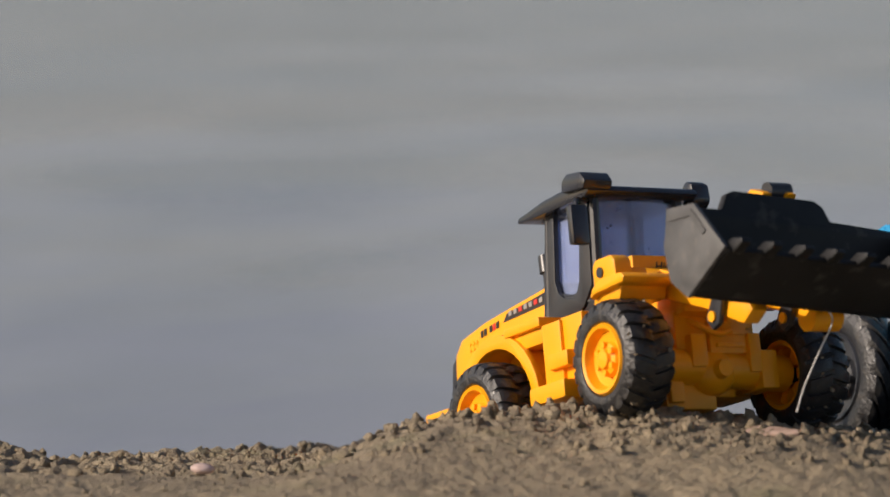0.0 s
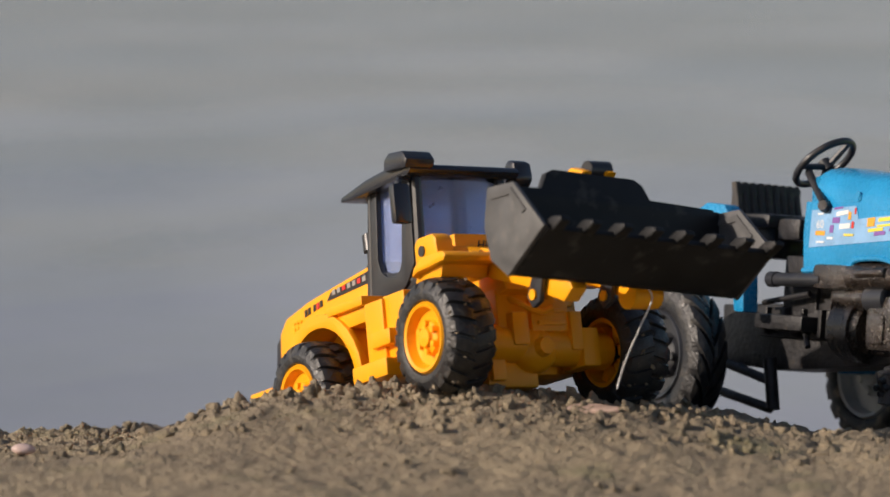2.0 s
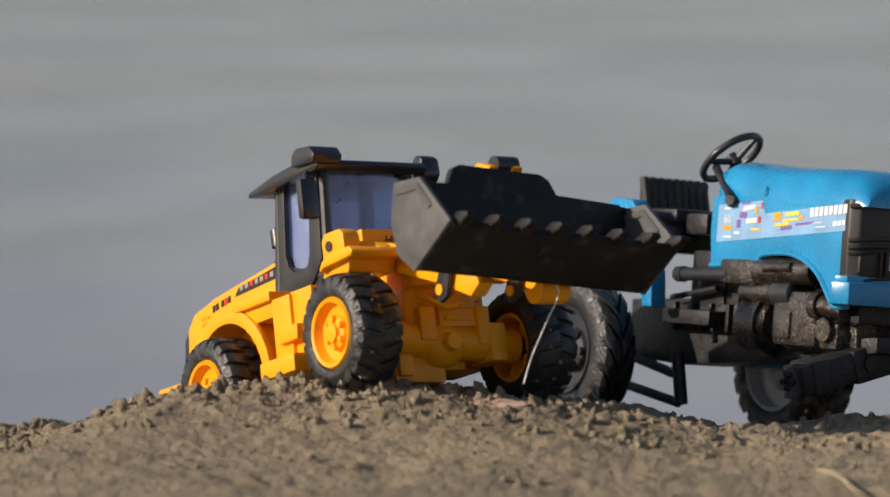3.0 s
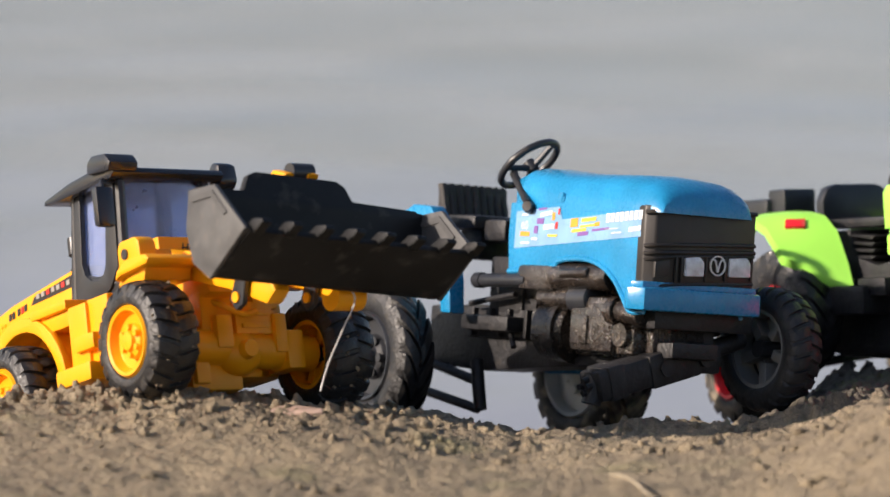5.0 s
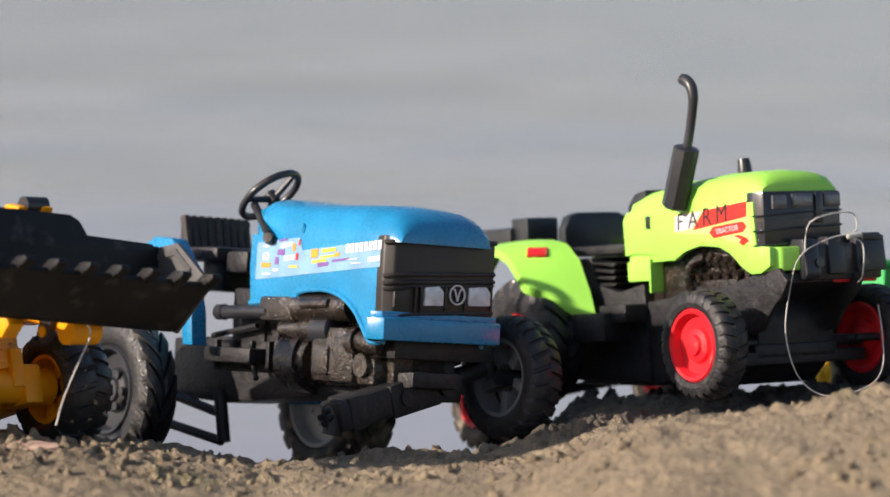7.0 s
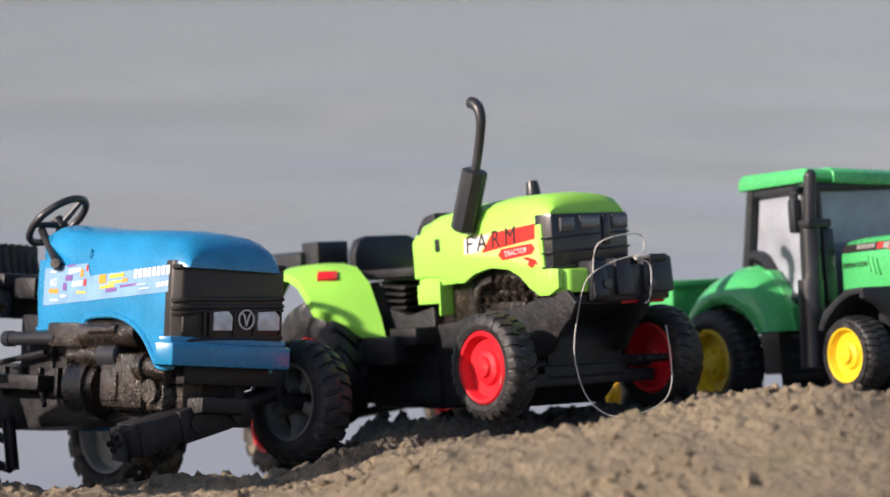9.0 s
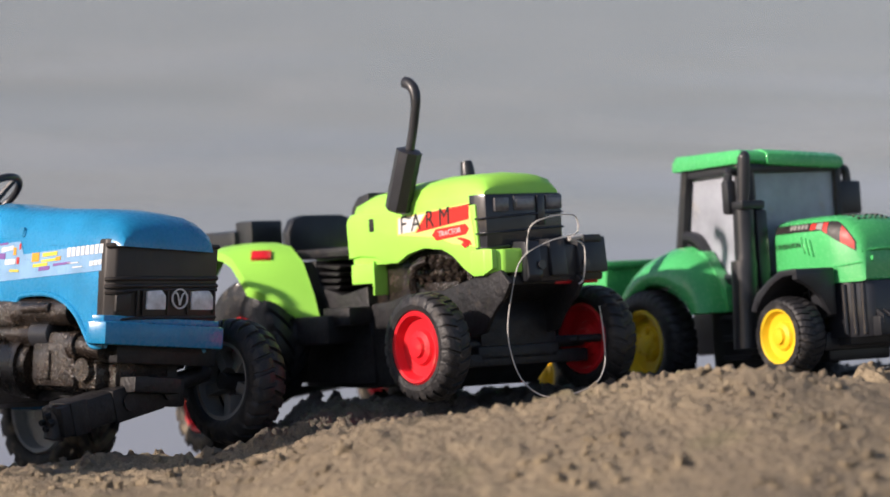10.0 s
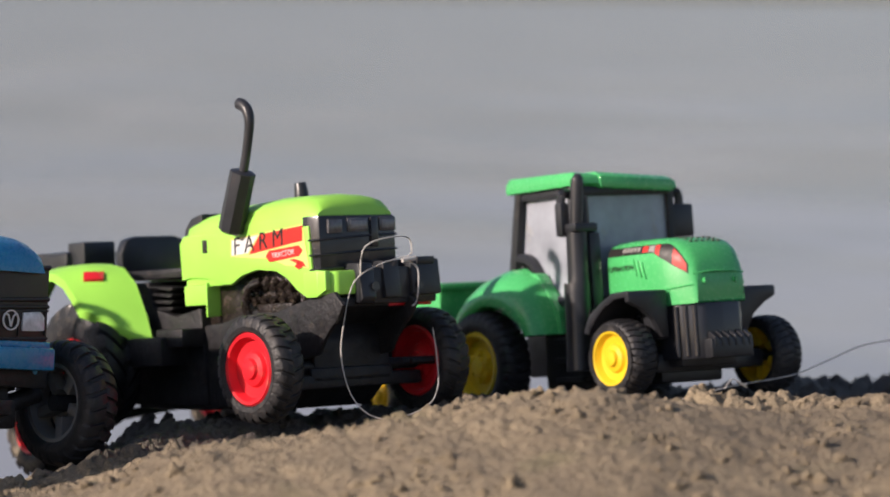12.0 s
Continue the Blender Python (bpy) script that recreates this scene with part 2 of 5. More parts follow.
def build_sand():
    gx, gy = spread(-0.52, 0.62, 0.0011, -60, 60), spread(1.24, 1.74, 0.0011, -60, 4.0)
    X, Y = np.meshgrid(gx, gy)
    Z = sand_grid(X, Y)
    co = np.stack([X, Y, Z], -1).reshape(-1, 3)
    nx, ny = len(gx), len(gy)
    k = (np.arange(ny - 1)[:, None] * nx + np.arange(nx - 1)[None, :]).ravel()
    quads = np.stack([k, k + 1, k + nx + 1, k + nx], -1)
    me = bpy.data.meshes.new("ground")
    me.from_pydata(co.tolist(), [], quads.tolist())
    for p in me.polygons:
        p.use_smooth = True
    me.materials.append(SAND)
    tagged(new("ground", me), "damp brown river sand bank, crumbly and clotted", "sand", kind="structure")


def sand_material():
    m = bpy.data.materials.new("river_sand")
    m.use_nodes = True
    nt = m.node_tree
    n, link = nt.nodes, nt.links.new
    b = n["Principled BSDF"]
    tc = n.new("ShaderNodeTexCoord")

    def nz(scale, detail):
        t = n.new("ShaderNodeTexNoise")
        t.inputs["Scale"].default_value, t.inputs["Detail"].default_value = scale, detail
        link(tc.outputs["Object"], t.inputs["Vector"])
        return t.outputs["Fac"]
    broad, mid, fine = nz(9.0, 5.0), nz(70.0, 6.0), nz(1400.0, 3.0)
    r = n.new("ShaderNodeValToRGB")
    r.color_ramp.elements[0].position, r.color_ramp.elements[0].color = 0.30, (0.235, 0.192, 0.138, 1)
    r.color_ramp.elements[1].position, r.color_ramp.elements[1].color = 0.72, (0.49, 0.392, 0.255, 1)
    add = n.new("ShaderNodeMath")
    add.operation = 'MULTIPLY_ADD'
    add.inputs[1].default_value = 0.5
    half = n.new("ShaderNodeMath")
    half.operation = 'MULTIPLY'
    half.inputs[1].default_value = 0.5
    link(mid, half.inputs[0])
    link(broad, add.inputs[0])
    link(half.outputs[0], add.inputs[2])
    link(add.outputs[0], r.inputs[0])
    moss = n.new("ShaderNodeMapRange")
    moss.inputs[1].default_value, moss.inputs[2].default_value, moss.inputs[4].default_value = 0.58, 0.72, 0.45
    link(nz(16.0, 5.0), moss.inputs[0])
    tint = n.new("ShaderNodeMix")
    tint.data_type = 'RGBA'
    tint.inputs[7].default_value = (0.23, 0.24, 0.11, 1)
    link(moss.outputs[0], tint.inputs[0])
    link(r.outputs[0], tint.inputs[6])
    g = n.new("ShaderNodeMix")
    g.data_type, g.blend_type = 'RGBA', 'OVERLAY'
    g.inputs[0].default_value = 0.7
    link(tint.outputs[2], g.inputs[6])
    link(fine, g.inputs[7])
    # wet towards the river, greyed further to paint in the hollow's shade
    sep = n.new("ShaderNodeSeparateXYZ")
    link(tc.outputs["Object"], sep.inputs[0])
    edge = n.new("ShaderNodeMath")
    edge.operation = 'MULTIPLY_ADD'
    edge.inputs[1].default_value = 0.12
    link(mid, edge.inputs[0])
    # darkening held back at the left, so that sand keeps a sunlit tone
    dry = n.new("ShaderNodeMapRange")
    dry.inputs[1].default_value, dry.inputs[2].default_value, dry.inputs[3].default_value, dry.inputs[4].default_value = -0.42, -0.22, -0.12, 0.0
    link(sep.outputs[0], dry.inputs[0])
    shore = n.new("ShaderNodeMath")
    link(sep.outputs[1], shore.inputs[0])
    link(dry.outputs[0], shore.inputs[1])
    link(shore.outputs[0], edge.inputs[2])
    wet = n.new("ShaderNodeMapRange")
    wet.interpolation_type = 'SMOOTHSTEP'
    wet.inputs[1].default_value, wet.inputs[2].default_value, wet.inputs[4].default_value = 1.57, 1.66, 0.85
    link(edge.outputs[0], wet.inputs[0])
    damp = n.new("ShaderNodeMix")
    damp.data_type = 'RGBA'
    damp.inputs[7].default_value = (0.085, 0.080, 0.074, 1)
    link(wet.outputs[0], damp.inputs[0])
    link(g.outputs[2], damp.inputs[6])
    link(damp.outputs[2], b.inputs["Base Color"])
    gloss = n.new("ShaderNodeMapRange")
    gloss.inputs[3].default_value, gloss.inputs[4].default_value = 0.82, 0.5
    link(wet.outputs[0], gloss.inputs[0])
    link(gloss.outputs[0], b.inputs["Roughness"])
    b.inputs["Specular IOR Level"].default_value = 0.35
    bp = n.new("ShaderNodeBump")
    bp.inputs["Strength"].default_value, bp.inputs["Distance"].default_value = 0.9, 0.0018
    link(fine, bp.inputs["Height"])
    lump = n.new("ShaderNodeBump")
    lump.inputs["Strength"].default_value, lump.inputs["Distance"].default_value = 1.0, 0.0038
    link(nz(330.0, 4.0), lump.inputs["Height"])
    link(lump.outputs[0], bp.inputs["Normal"])
    link(bp.outputs[0], b.inputs["Normal"])
    return m


def water_material():
    m = bpy.data.materials.new("river_water")
    m.use_nodes = True
    nt = m.node_tree
    n, link = nt.nodes, nt.links.new
    b = n["Principled BSDF"]
    b.inputs["Roughness"].default_value = 0.18
    b.inputs["IOR"].default_value = 1.33
    tc = n.new("ShaderNodeTexCoord")
    mp = n.new("ShaderNodeMapping")
    mp.inputs["Scale"].default_value = (0.55, 0.32, 1.0)
    link(tc.outputs["Object"], mp.inputs[0])
    hs = []
    for scale, detail in ((0.55, 3.0), (4.0, 4.0)):
        t = n.new("ShaderNodeTexNoise")
        t.inputs["Scale"].default_value, t.inputs["Detail"].default_value = scale, detail
        link(mp.outputs[0], t.inputs["Vector"])
        hs.append(t.outputs["Fac"])
    # light and dark of broad waves, painted into the base colour
    patch = n.new("ShaderNodeTexNoise")
    patch.inputs["Scale"].default_value, patch.inputs["Detail"].default_value, patch.inputs["Distortion"].default_value = 1.7, 3.0, 0.6
    link(mp.outputs[0], patch.inputs["Vector"])
    wave_tone = n.new("ShaderNodeValToRGB")
    wave_tone.color_ramp.elements[0].position, wave_tone.color_ramp.elements[0].color = 0.34, (0.275, 0.27, 0.30, 1)
    wave_tone.color_ramp.elements[1].position, wave_tone.color_ramp.elements[1].color = 0.62, (0.385, 0.378, 0.405, 1)
    link(patch.outputs["Fac"], wave_tone.inputs[0])
    link(wave_tone.outputs[0], b.inputs["Base Color"])
    prev = None
    for h, dist in zip(hs, (0.22, 0.02)):
        bp = n.new("ShaderNodeBump")
        bp.inputs["Strength"].default_value, bp.inputs["Distance"].default_value = 0.6, dist
        link(h, bp.inputs["Height"])
        if prev:
            link(prev, bp.inputs["Normal"])
        prev = bp.outputs[0]
    link(prev, b.inputs["Normal"])
    return m


SAND, WATER = sand_material(), water_material()
build_sand()
wm = bpy.data.meshes.new("water")
wm.from_pydata([(-2500, 1.8, -0.15), (2500, 1.8, -0.15), (2500, 2500, -0.15), (-2500, 2500, -0.15)], [], [(0, 1, 2, 3)])
wm.materials.append(WATER)
tagged(new("water", wm), "calm grey river with faint ripples", "water", kind="structure")


def sand_clods(count):
    """Crumbs of damp sand lying on the bank, as one mesh."""
    tmp = bmesh.new()
    bmesh.ops.create_icosphere(tmp, subdivisions=2, radius=1.0)
    v0 = np.array([v.co[:] for v in tmp.verts])
    f0 = np.array([[v.index for v in f.verts] for f in tmp.faces])
    tmp.free()
    r = np.random.default_rng(11)
    x, y = r.uniform(-0.52, 0.64, count), 1.19 + 0.62 * r.random(count)
    keep = value_noise(x + 2, y + 1, 0.11) + 0.6 * value_noise(x, y, 0.03) > -0.12
    keep &= (y > 1.38) | (r.random(count) < 0.12 + 0.8 * (x > 0.08))
    x, y = x[keep], y[keep]
    size = 0.0006 + 0.0021 * r.random(len(x)) ** 4.0
    # larger clods thrown up about the loader's wheels
    bx = np.concatenate([r.normal(-0.275, 0.03, 150), r.normal(-0.20, 0.04, 130), r.normal(-0.12, 0.03, 90), r.uniform(-0.5, -0.3, 20)])
    by = np.concatenate([r.normal(1.465, 0.02, 370), r.normal(1.40, 0.03, 20)])
    x, y = np.concatenate([x, bx]), np.concatenate([y, by])
    size = np.concatenate([size, 0.0010 + 0.0030 * r.random(len(bx)) ** 2.5])
    z = sand_grid(x, y)
    verts, faces = [], []
    for i in range(len(x)):
        ph = r.random(3) * 6
        d = 1 + 0.28 * np.sin(v0[:, 0] * 2.6 + ph[0]) * np.cos(v0[:, 1] * 2.9 + ph[1]) + 0.22 * np.sin(v0[:, 2] * 4.1 + ph[2] + v0[:, 0] * 3.0) + 0.42 * (r.random(len(v0)) - 0.5)
        p = v0 * d[:, None] * size[i] * (0.7 + 0.6 * r.random(3))
        verts.append(p + np.array([x[i], y[i], z[i] + size[i] * 0.12]))
        faces.append(f0 + i * len(v0))
    me = bpy.data.meshes.new("sand_clods")
    me.from_pydata(np.concatenate(verts).tolist(), [], np.concatenate(faces).tolist())
    for p in me.polygons:
        p.use_smooth = True
    me.materials.append(SAND)
    tagged(new("sand_clods", me), "loose crumbs and clods of damp sand on the bank", "sand", kind="stuff")


sand_clods(12000)


# ---- toy wheels ----
def tyre_mesh(bm, d, w, rim, lugs, lug_h, style):
    """One moulded tyre: rounded carcass with staggered lugs raised out of the same skin."""
    r, h = d / 2 - lug_h, w / 2
    wall = r - rim
    half = [(0.0, r), (0.10, r), (0.16, r), (0.45, r - 0.3), (0.68, r - 0.9), (0.86, r - 2.2), (0.95, r - 4.0), (0.99, r - 5.6), (1.0, rim + wall * 0.42), (0.94, rim + wall * 0.12), (0.86, rim + 0.5), (0.70, rim)]
    prof = [(-y, q) for y, q in half[:0:-1]] + half
    skew = {"chevron": 1.5, "block": 0.45}[style] * 2 * math.pi / lugs
    rings = []
    for i in range(lugs):
        for p in (0.0, 0.05, 0.28, 0.33, 0.5, 0.55, 0.78, 0.83):
            a0 = 2 * math.pi * (i + p) / lugs
            ring = []
            for y, q in prof:
                low = (0.05 <= p <= 0.28) if y < 0 else (0.55 <= p <= 0.78)
                lift = lug_h if (not low and q > r - 3.2) else 0.0
                if abs(y) < 0.12:
                    lift = lug_h * 0.25 if low else lug_h * 0.8
                a = a0 + skew * min(abs(y), 0.9)
                ring.append(bm.verts.new(Vector(((q + lift) * math.cos(a), y * h, (q + lift) * math.sin(a)))))
            rings.append(ring)
    fs = []
    for k, a in enumerate(rings):
        b = rings[(k + 1) % len(rings)]
        for j in range(len(prof)):
            fs.append(bm.faces.new((a[j], b[j], b[(j + 1) % len(prof)], a[(j + 1) % len(prof)])))
    bmesh.ops.recalc_face_normals(bm, faces=fs)


def wheel(parent, at, d, w, rim, tyre_mat, rim_mat, turn=0, lean=0, lugs=20, lug_h=2.2, style="block", dish=5.0, bolts=6, spokes=0):
    """One wheel with its outer face towards the thing's right; turn=180 for the other side."""
    bm = bmesh.new()
    rod(bm, (0, -w * 0.30, 0), (0, w * 0.40, 0), rim * 0.22)
    hub = part("wheel", bm, BLACK, parent, m=mm(*at, lean, 0, turn) @ pose(0, 0, 0, 0, random.uniform(0, 40), 0))
    bm = bmesh.new()
    tyre_mesh(bm, d, w, rim, lugs, lug_h, style)
    part("tyre", bm, tyre_mat, hub)
    bm = bmesh.new()
    h = w / 2
    lathe(bm, [(-h * 0.86, rim + 0.5), (-h * 0.98, rim - 0.4), (-h * 0.94, rim - 2.0), (-h * 0.80, rim - 2.6), (-h + dish, rim - 3.6), (-h + dish + 0.6, rim * 0.52), (-h + dish - 1.4, rim * 0.46), (-h + dish - 2.2, rim * 0.30), (-h + dish - 4.0, rim * 0.26), (-h + dish - 4.6, 0.01)], 40)
    lathe(bm, [(-h * 0.8, rim + 0.4), (h * 0.8, rim + 0.4), (h * 0.8, rim - 1.6), (-h * 0.3, rim - 2.2)], 40)
    for k in range(spokes):
        m = Matrix.Rotation(2 * math.pi * k / spokes, 4, "Y")
        box(bm, -2.6, 2.6, -h + dish - 1.2, h * 0.4, rim * 0.35, rim - 1.5, 0.5, m=m)
    part("rim", bm, rim_mat, hub)
    for k in range(bolts):
        a = 2 * math.pi * k / bolts
        bm = bmesh.new()
        p = (rim * 0.40 * math.cos(a), rim * 0.40 * math.sin(a))
        rod(bm, (p[0], -h + dish - 3.4, p[1]), (p[0], -h + dish, p[1]), rim * 0.095, rim * 0.11, 8)
        part("wheel_bolt", bm, rim_mat, hub)
    return hub


def arc_band(bm, cx, cz, r0, r1, a0, a1, y0, y1, steps=14, bev=0.8):
    """A curved mudguard: a ring sector in the x-z plane."""
    ang = [radians(a0 + (a1 - a0) * i / steps) for i in range(steps + 1)]
    pts = [(cx + r1 * math.cos(a), cz + r1 * math.sin(a)) for a in ang] + [(cx + r0 * math.cos(a), cz + r0 * math.sin(a)) for a in ang[::-1]]
    prism(bm, pts, y0, y1, bev)


def lettering(text, size, mat, parent, m, name="lettering", depth=0.12, slant=0.0, space=1.0):
    """Raised letters in the built-in font, made into a mesh."""
    cu = bpy.data.curves.new(name, 'FONT')
    cu.body, cu.size, cu.extrude, cu.shear, cu.space_character = text, size / 1000, depth / 1000, slant, space
    tmp = bpy.data.objects.new(name, cu)
    scene.collection.objects.link(tmp)
    me = bpy.data.meshes.new_from_object(tmp.evaluated_get(bpy.context.evaluated_depsgraph_get()))
    bpy.data.objects.remove(tmp)
    bpy.data.curves.remove(cu)
    me.materials.clear()
    me.materials.append(mat)
    ob = new(name, me)
    ob.parent, ob.matrix_basis = parent, m
    return ob


def flat(bm, pts, y, thick=0.25):
    """A thin label on the right side, from an outline in x-z."""
    prism(bm, pts, y, y - thick)


def right_face(x, y, z, tilt=0.0):
    """Where letters stand that are read from the thing's right side."""
    return mm(x, y, z, 90, 0, 0) @ pose(0, 0, 0, 0, 0, tilt)


INK = material("dark_print", (0.015, 0.013, 0.012), 0.5, vary=0.1)
INK_RED = material("red_print", (0.62, 0.03, 0.02), 0.45, vary=0.1)
INK_WHITE = material("white_print", (0.75, 0.75, 0.74), 0.45, vary=0.08)
INK_ORANGE = material("orange_print", (0.80, 0.36, 0.03), 0.45, vary=0.1)
INK_YELLOW = material("yellow_print", (0.80, 0.62, 0.06), 0.45, vary=0.1)
INK_GREY = material("faded_print", (0.30, 0.29, 0.27), 0.5, vary=0.1)
INK_PURPLE = material("purple_print", (0.22, 0.10, 0.36), 0.45, vary=0.1)
LABEL_BLUE = material("pale_blue_label", (0.22, 0.42, 0.66), 0.3, vary=0.15, blotch=90, coat=0.3)
LABEL_YELLOW = material("pale_yellow_label", (0.80, 0.72, 0.22), 0.4, vary=0.08)
CAB_GLASS = material("blue_tinted_plastic_glass", (0.50, 0.60, 0.96), 0.10, vary=0.2, blotch=30, coat=0.3, spec=0.5, bump=0.02)
CAB_GLASS.node_tree.nodes["Principled BSDF"].inputs["Transmission Weight"].default_value = 0.78
MILKY_GLASS = material("milky_plastic_glass", (0.36, 0.385, 0.44), 0.2, vary=0.3, blotch=35, coat=0.5, dirt=0.06)
LAMP_CLEAR = material("clear_lamp_plastic", (0.74, 0.76, 0.80), 0.15, vary=0.25, blotch=260, coat=0.6)
LAMP_DARK = material("smoked_lamp_plastic", (0.10, 0.10, 0.11), 0.12, vary=0.4, blotch=200, coat=0.6)
LAMP_FAINT = material("faint_lamp_plastic", (0.20, 0.20, 0.21), 0.15, vary=0.3, blotch=200, coat=0.5)
GRILLE_DUSTY = material("dusty_brown_black_plastic", (0.030, 0.026, 0.023), 0.45, vary=0.3, dirt=0.12, dirt_col=(0.07, 0.058, 0.045))
DROP = material("water_drop", (0.13, 0.16, 0.30), 0.04, vary=0.2, coat=0.8)
THREAD = material("white_nylon_thread", (0.62, 0.60, 0.56), 0.5, vary=0.1)


# ---- yellow wheel loader ----
def wheel_loader():
    t = thing("toy_wheel_loader", toy_pose(-0.1889, 1.5279, -0.0046, -49.1, 16.84, -4.36), "yellow plastic toy wheel loader with black bucket, nose up", "toy loader")
    P = lambda name, bm, mat, label="", parent=t, **k: part(name, bm, mat, parent, label, **k)
    kw = dict(lugs=21, lug_h=1.7)
    fr = wheel(t, (60, -48.5, 28.4), 57, 26, 16.5, RUBBER_WET, YELLOW, **kw)
    fl = wheel(t, (55, 55, 22.5), 57, 26, 16.5, RUBBER_WET, YELLOW, 180, spokes=6, **kw)
    for w, lo, hi in ((fr, -12, 13), (fl, -10, 10)):
        bm = bmesh.new()
        for k in range(130):
            a, y = random.uniform(0, 2 * math.pi), random.uniform(lo, hi)
            r = 27.2 - max(0, abs(y) - 9) * 1.2
            c = bmesh.ops.create_icosphere(bm, subdivisions=1, radius=random.choice((0.4, 0.5, 0.6, 0.8, 1.0, 1.5)))["verts"]
            for v in c:
                v.co = v.co * random.uniform(0.6, 1.3) + Vector((r * math.cos(a), y, r * math.sin(a)))
        o = part("caked_sand", bm, SAND_CLUMP, w, "damp sand stuck to the tread")
        o["kind"] = "stuff"
    wheel(t, (-57, -50, 20), 57, 26, 16.5, RUBBER_WET, YELLOW, **kw)
    wheel(t, (-57, 50, 20), 57, 26, 16.5, RUBBER_WET, YELLOW, 180, spokes=6, **kw)
    # rear body
    bm = bmesh.new()
    prism(bm, [(-128.5, 50), (-126.5, 65.5), (-119, 72.4), (-95, 77), (-70, 79.5), (-33, 83), (-30, 62), (-18, 46), (-30, 30), (-110, 34)], -28, 28, 1.5)
    hood = P("rear_hood", bm, YELLOW)
    bm = bmesh.new()
    prism(bm, [(-137, 47), (-134.5, 62), (-125, 68), (-125, 46)], -26, 26, 1.5)
    for k in range(5):
        box(bm, -138, -134, -20, 20, 49 + k * 3, 50.4 + k * 3)
    P("radiator_grille", bm, BLACK)
    bm = bmesh.new()
    flat(bm, [(-76, 73.2), (-34, 74.5), (-34, 80.5), (-72, 77)], -28)
    P("side_stripe", bm, INK, "dark printed stripe", hood)
    for x in range(-70, -36, 5):
        bm = bmesh.new()
        flat(bm, [(x, 75.2 + (x + 70) * 0.03), (x + 3.2, 75.4 + (x + 70) * 0.03), (x + 3.2, 78.0 + (x + 70) * 0.03), (x, 77.6 + (x + 70) * 0.03)], -28.3)
        P("printed_bar", bm, INK_GREY if x % 3 else INK_RED, "", hood)
    for x, mat in ((-99, INK), (-95.5, INK), (-90, INK), (-86.5, INK_RED), (-83, INK)):
        bm = bmesh.new()
        flat(bm, [(x, 69.5 + (x + 99) * 0.12), (x + 2.4, 69.8 + (x + 99) * 0.12), (x + 2.7, 73.2 + (x + 99) * 0.11), (x + 0.3, 72.9 + (x + 99) * 0.11)], -28.2)
        P("printed_bar", bm, mat, "", hood)
    for k in range(9):
        x, z = -112 + (k % 3) * 3.4, 62 + (k // 3) * 3.1
        bm = bmesh.new()
        prism(bm, [(x, z), (x + 1.6, z + 1.3), (x + 2.8, z + 0.2), (x + 1.3, z - 1.0)], -27.6, -28.5)
        P("vent_rib", bm, YELLOW, "", hood)
    for side in (-1, 1):
        bm = bmesh.new()
        arc_band(bm, -57, 21, 35, 39.5, 8, 172, side * 47, side * 27)
        arc_band(bm, -57, 21, 34, 41, 10, 168, side * 48, side * 44, bev=0.8)
        P("rear_mudguard", bm, YELLOW)
        bm = bmesh.new()
        box(bm, -40, -12, *sorted((side * 27, side * 46)), 50, 62.5, 2)
        box(bm, -44, -10, *sorted((side * 27, side * 49)), 58, 63, 1.5)
        P("side_ledge", bm, YELLOW)
        bm = bmesh.new()
        box(bm, -4, 13, *sorted((side * 34, side * 52)), 26, 57, 1.6)
        box(bm, 10, 30, *sorted((side * 34, side * 50)), 27, 58, 1.6)
        box(bm, 4, 22, *sorted((side * 34, side * 55)), 33, 41, 1.6)
        box(bm, -12, 20, *sorted((side * 34, side * 57)), 18, 27, 1.6)
        P("side_steps", bm, YELLOW)
    bm = bmesh.new()
    box(bm, -150, -126, -36, -26, 30, 38, 2)
    box(bm, -140, -120, -26, 26, 30, 40, 2)
    P("rear_bumper", bm, YELLOW)
    bm = bmesh.new()
    rod(bm, (-88, 10, 76), (-89, 10, 106), 3)
    rod(bm, (-89, 10, 103), (-90, 10, 112), 4.6, 4.2)
    P("exhaust_pipe", bm, BLACK)
    # cab
    bm = bmesh.new()
    prism(bm, [(-42, 62), (-34, 58), (-2, 60), (10, 64), (15, 71), (8, 74), (-4, 74), (-14, 75), (-24, 78), (-27, 84), (-37, 84)], -27.5, 25, 1.2)
    cab = P("cab", bm, BLACK)

    def pillar(name, a, c, w):
        bm = bmesh.new()
        rod(bm, a, c, w, w * 0.9, 8)
        return P(name, bm, BLACK, "", cab)
    for y in (-26, 23):
        pillar("rear_pillar", (-33, y, 64), (-25.5, y, 118), 3.6)
        pillar("door_pillar", (3, y, 68), (7, y, 117), 2.2)
        pillar("front_pillar", (11, y, 70), (14, y, 117), 2.8)
    for y0, y1 in ((-29, -26), (22.6, 25.6)):
        bm = bmesh.new()
        prism(bm, [(-37, 62), (-27, 118), (-19, 117.5), (-23, 83), (-21, 77), (-17, 74), (-9, 72.5), (-4, 74.5), (-1.5, 79), (5, 117), (12, 117), (9.5, 75), (1, 66), (-10, 61)], y0, y1, 0.7)
        P("door_frame", bm, BLACK, "", cab)
    bm = bmesh.new()
    prism(bm, [(-26, 74), (-24, 70.5), (-4, 69), (6, 70), (8, 116), (-22, 118)], -25.2, -24.2)
    P("door_glass", bm, CAB_GLASS, "blue tinted side window", cab).visible_shadow = False
    bm = bmesh.new()
    prism(bm, [(-26, 74), (4, 70), (8, 116), (-22, 118)], 21.2, 22.2)
    P("side_glass", bm, CAB_GLASS, "", cab).visible_shadow = False
    bm = bmesh.new()
    rings = []
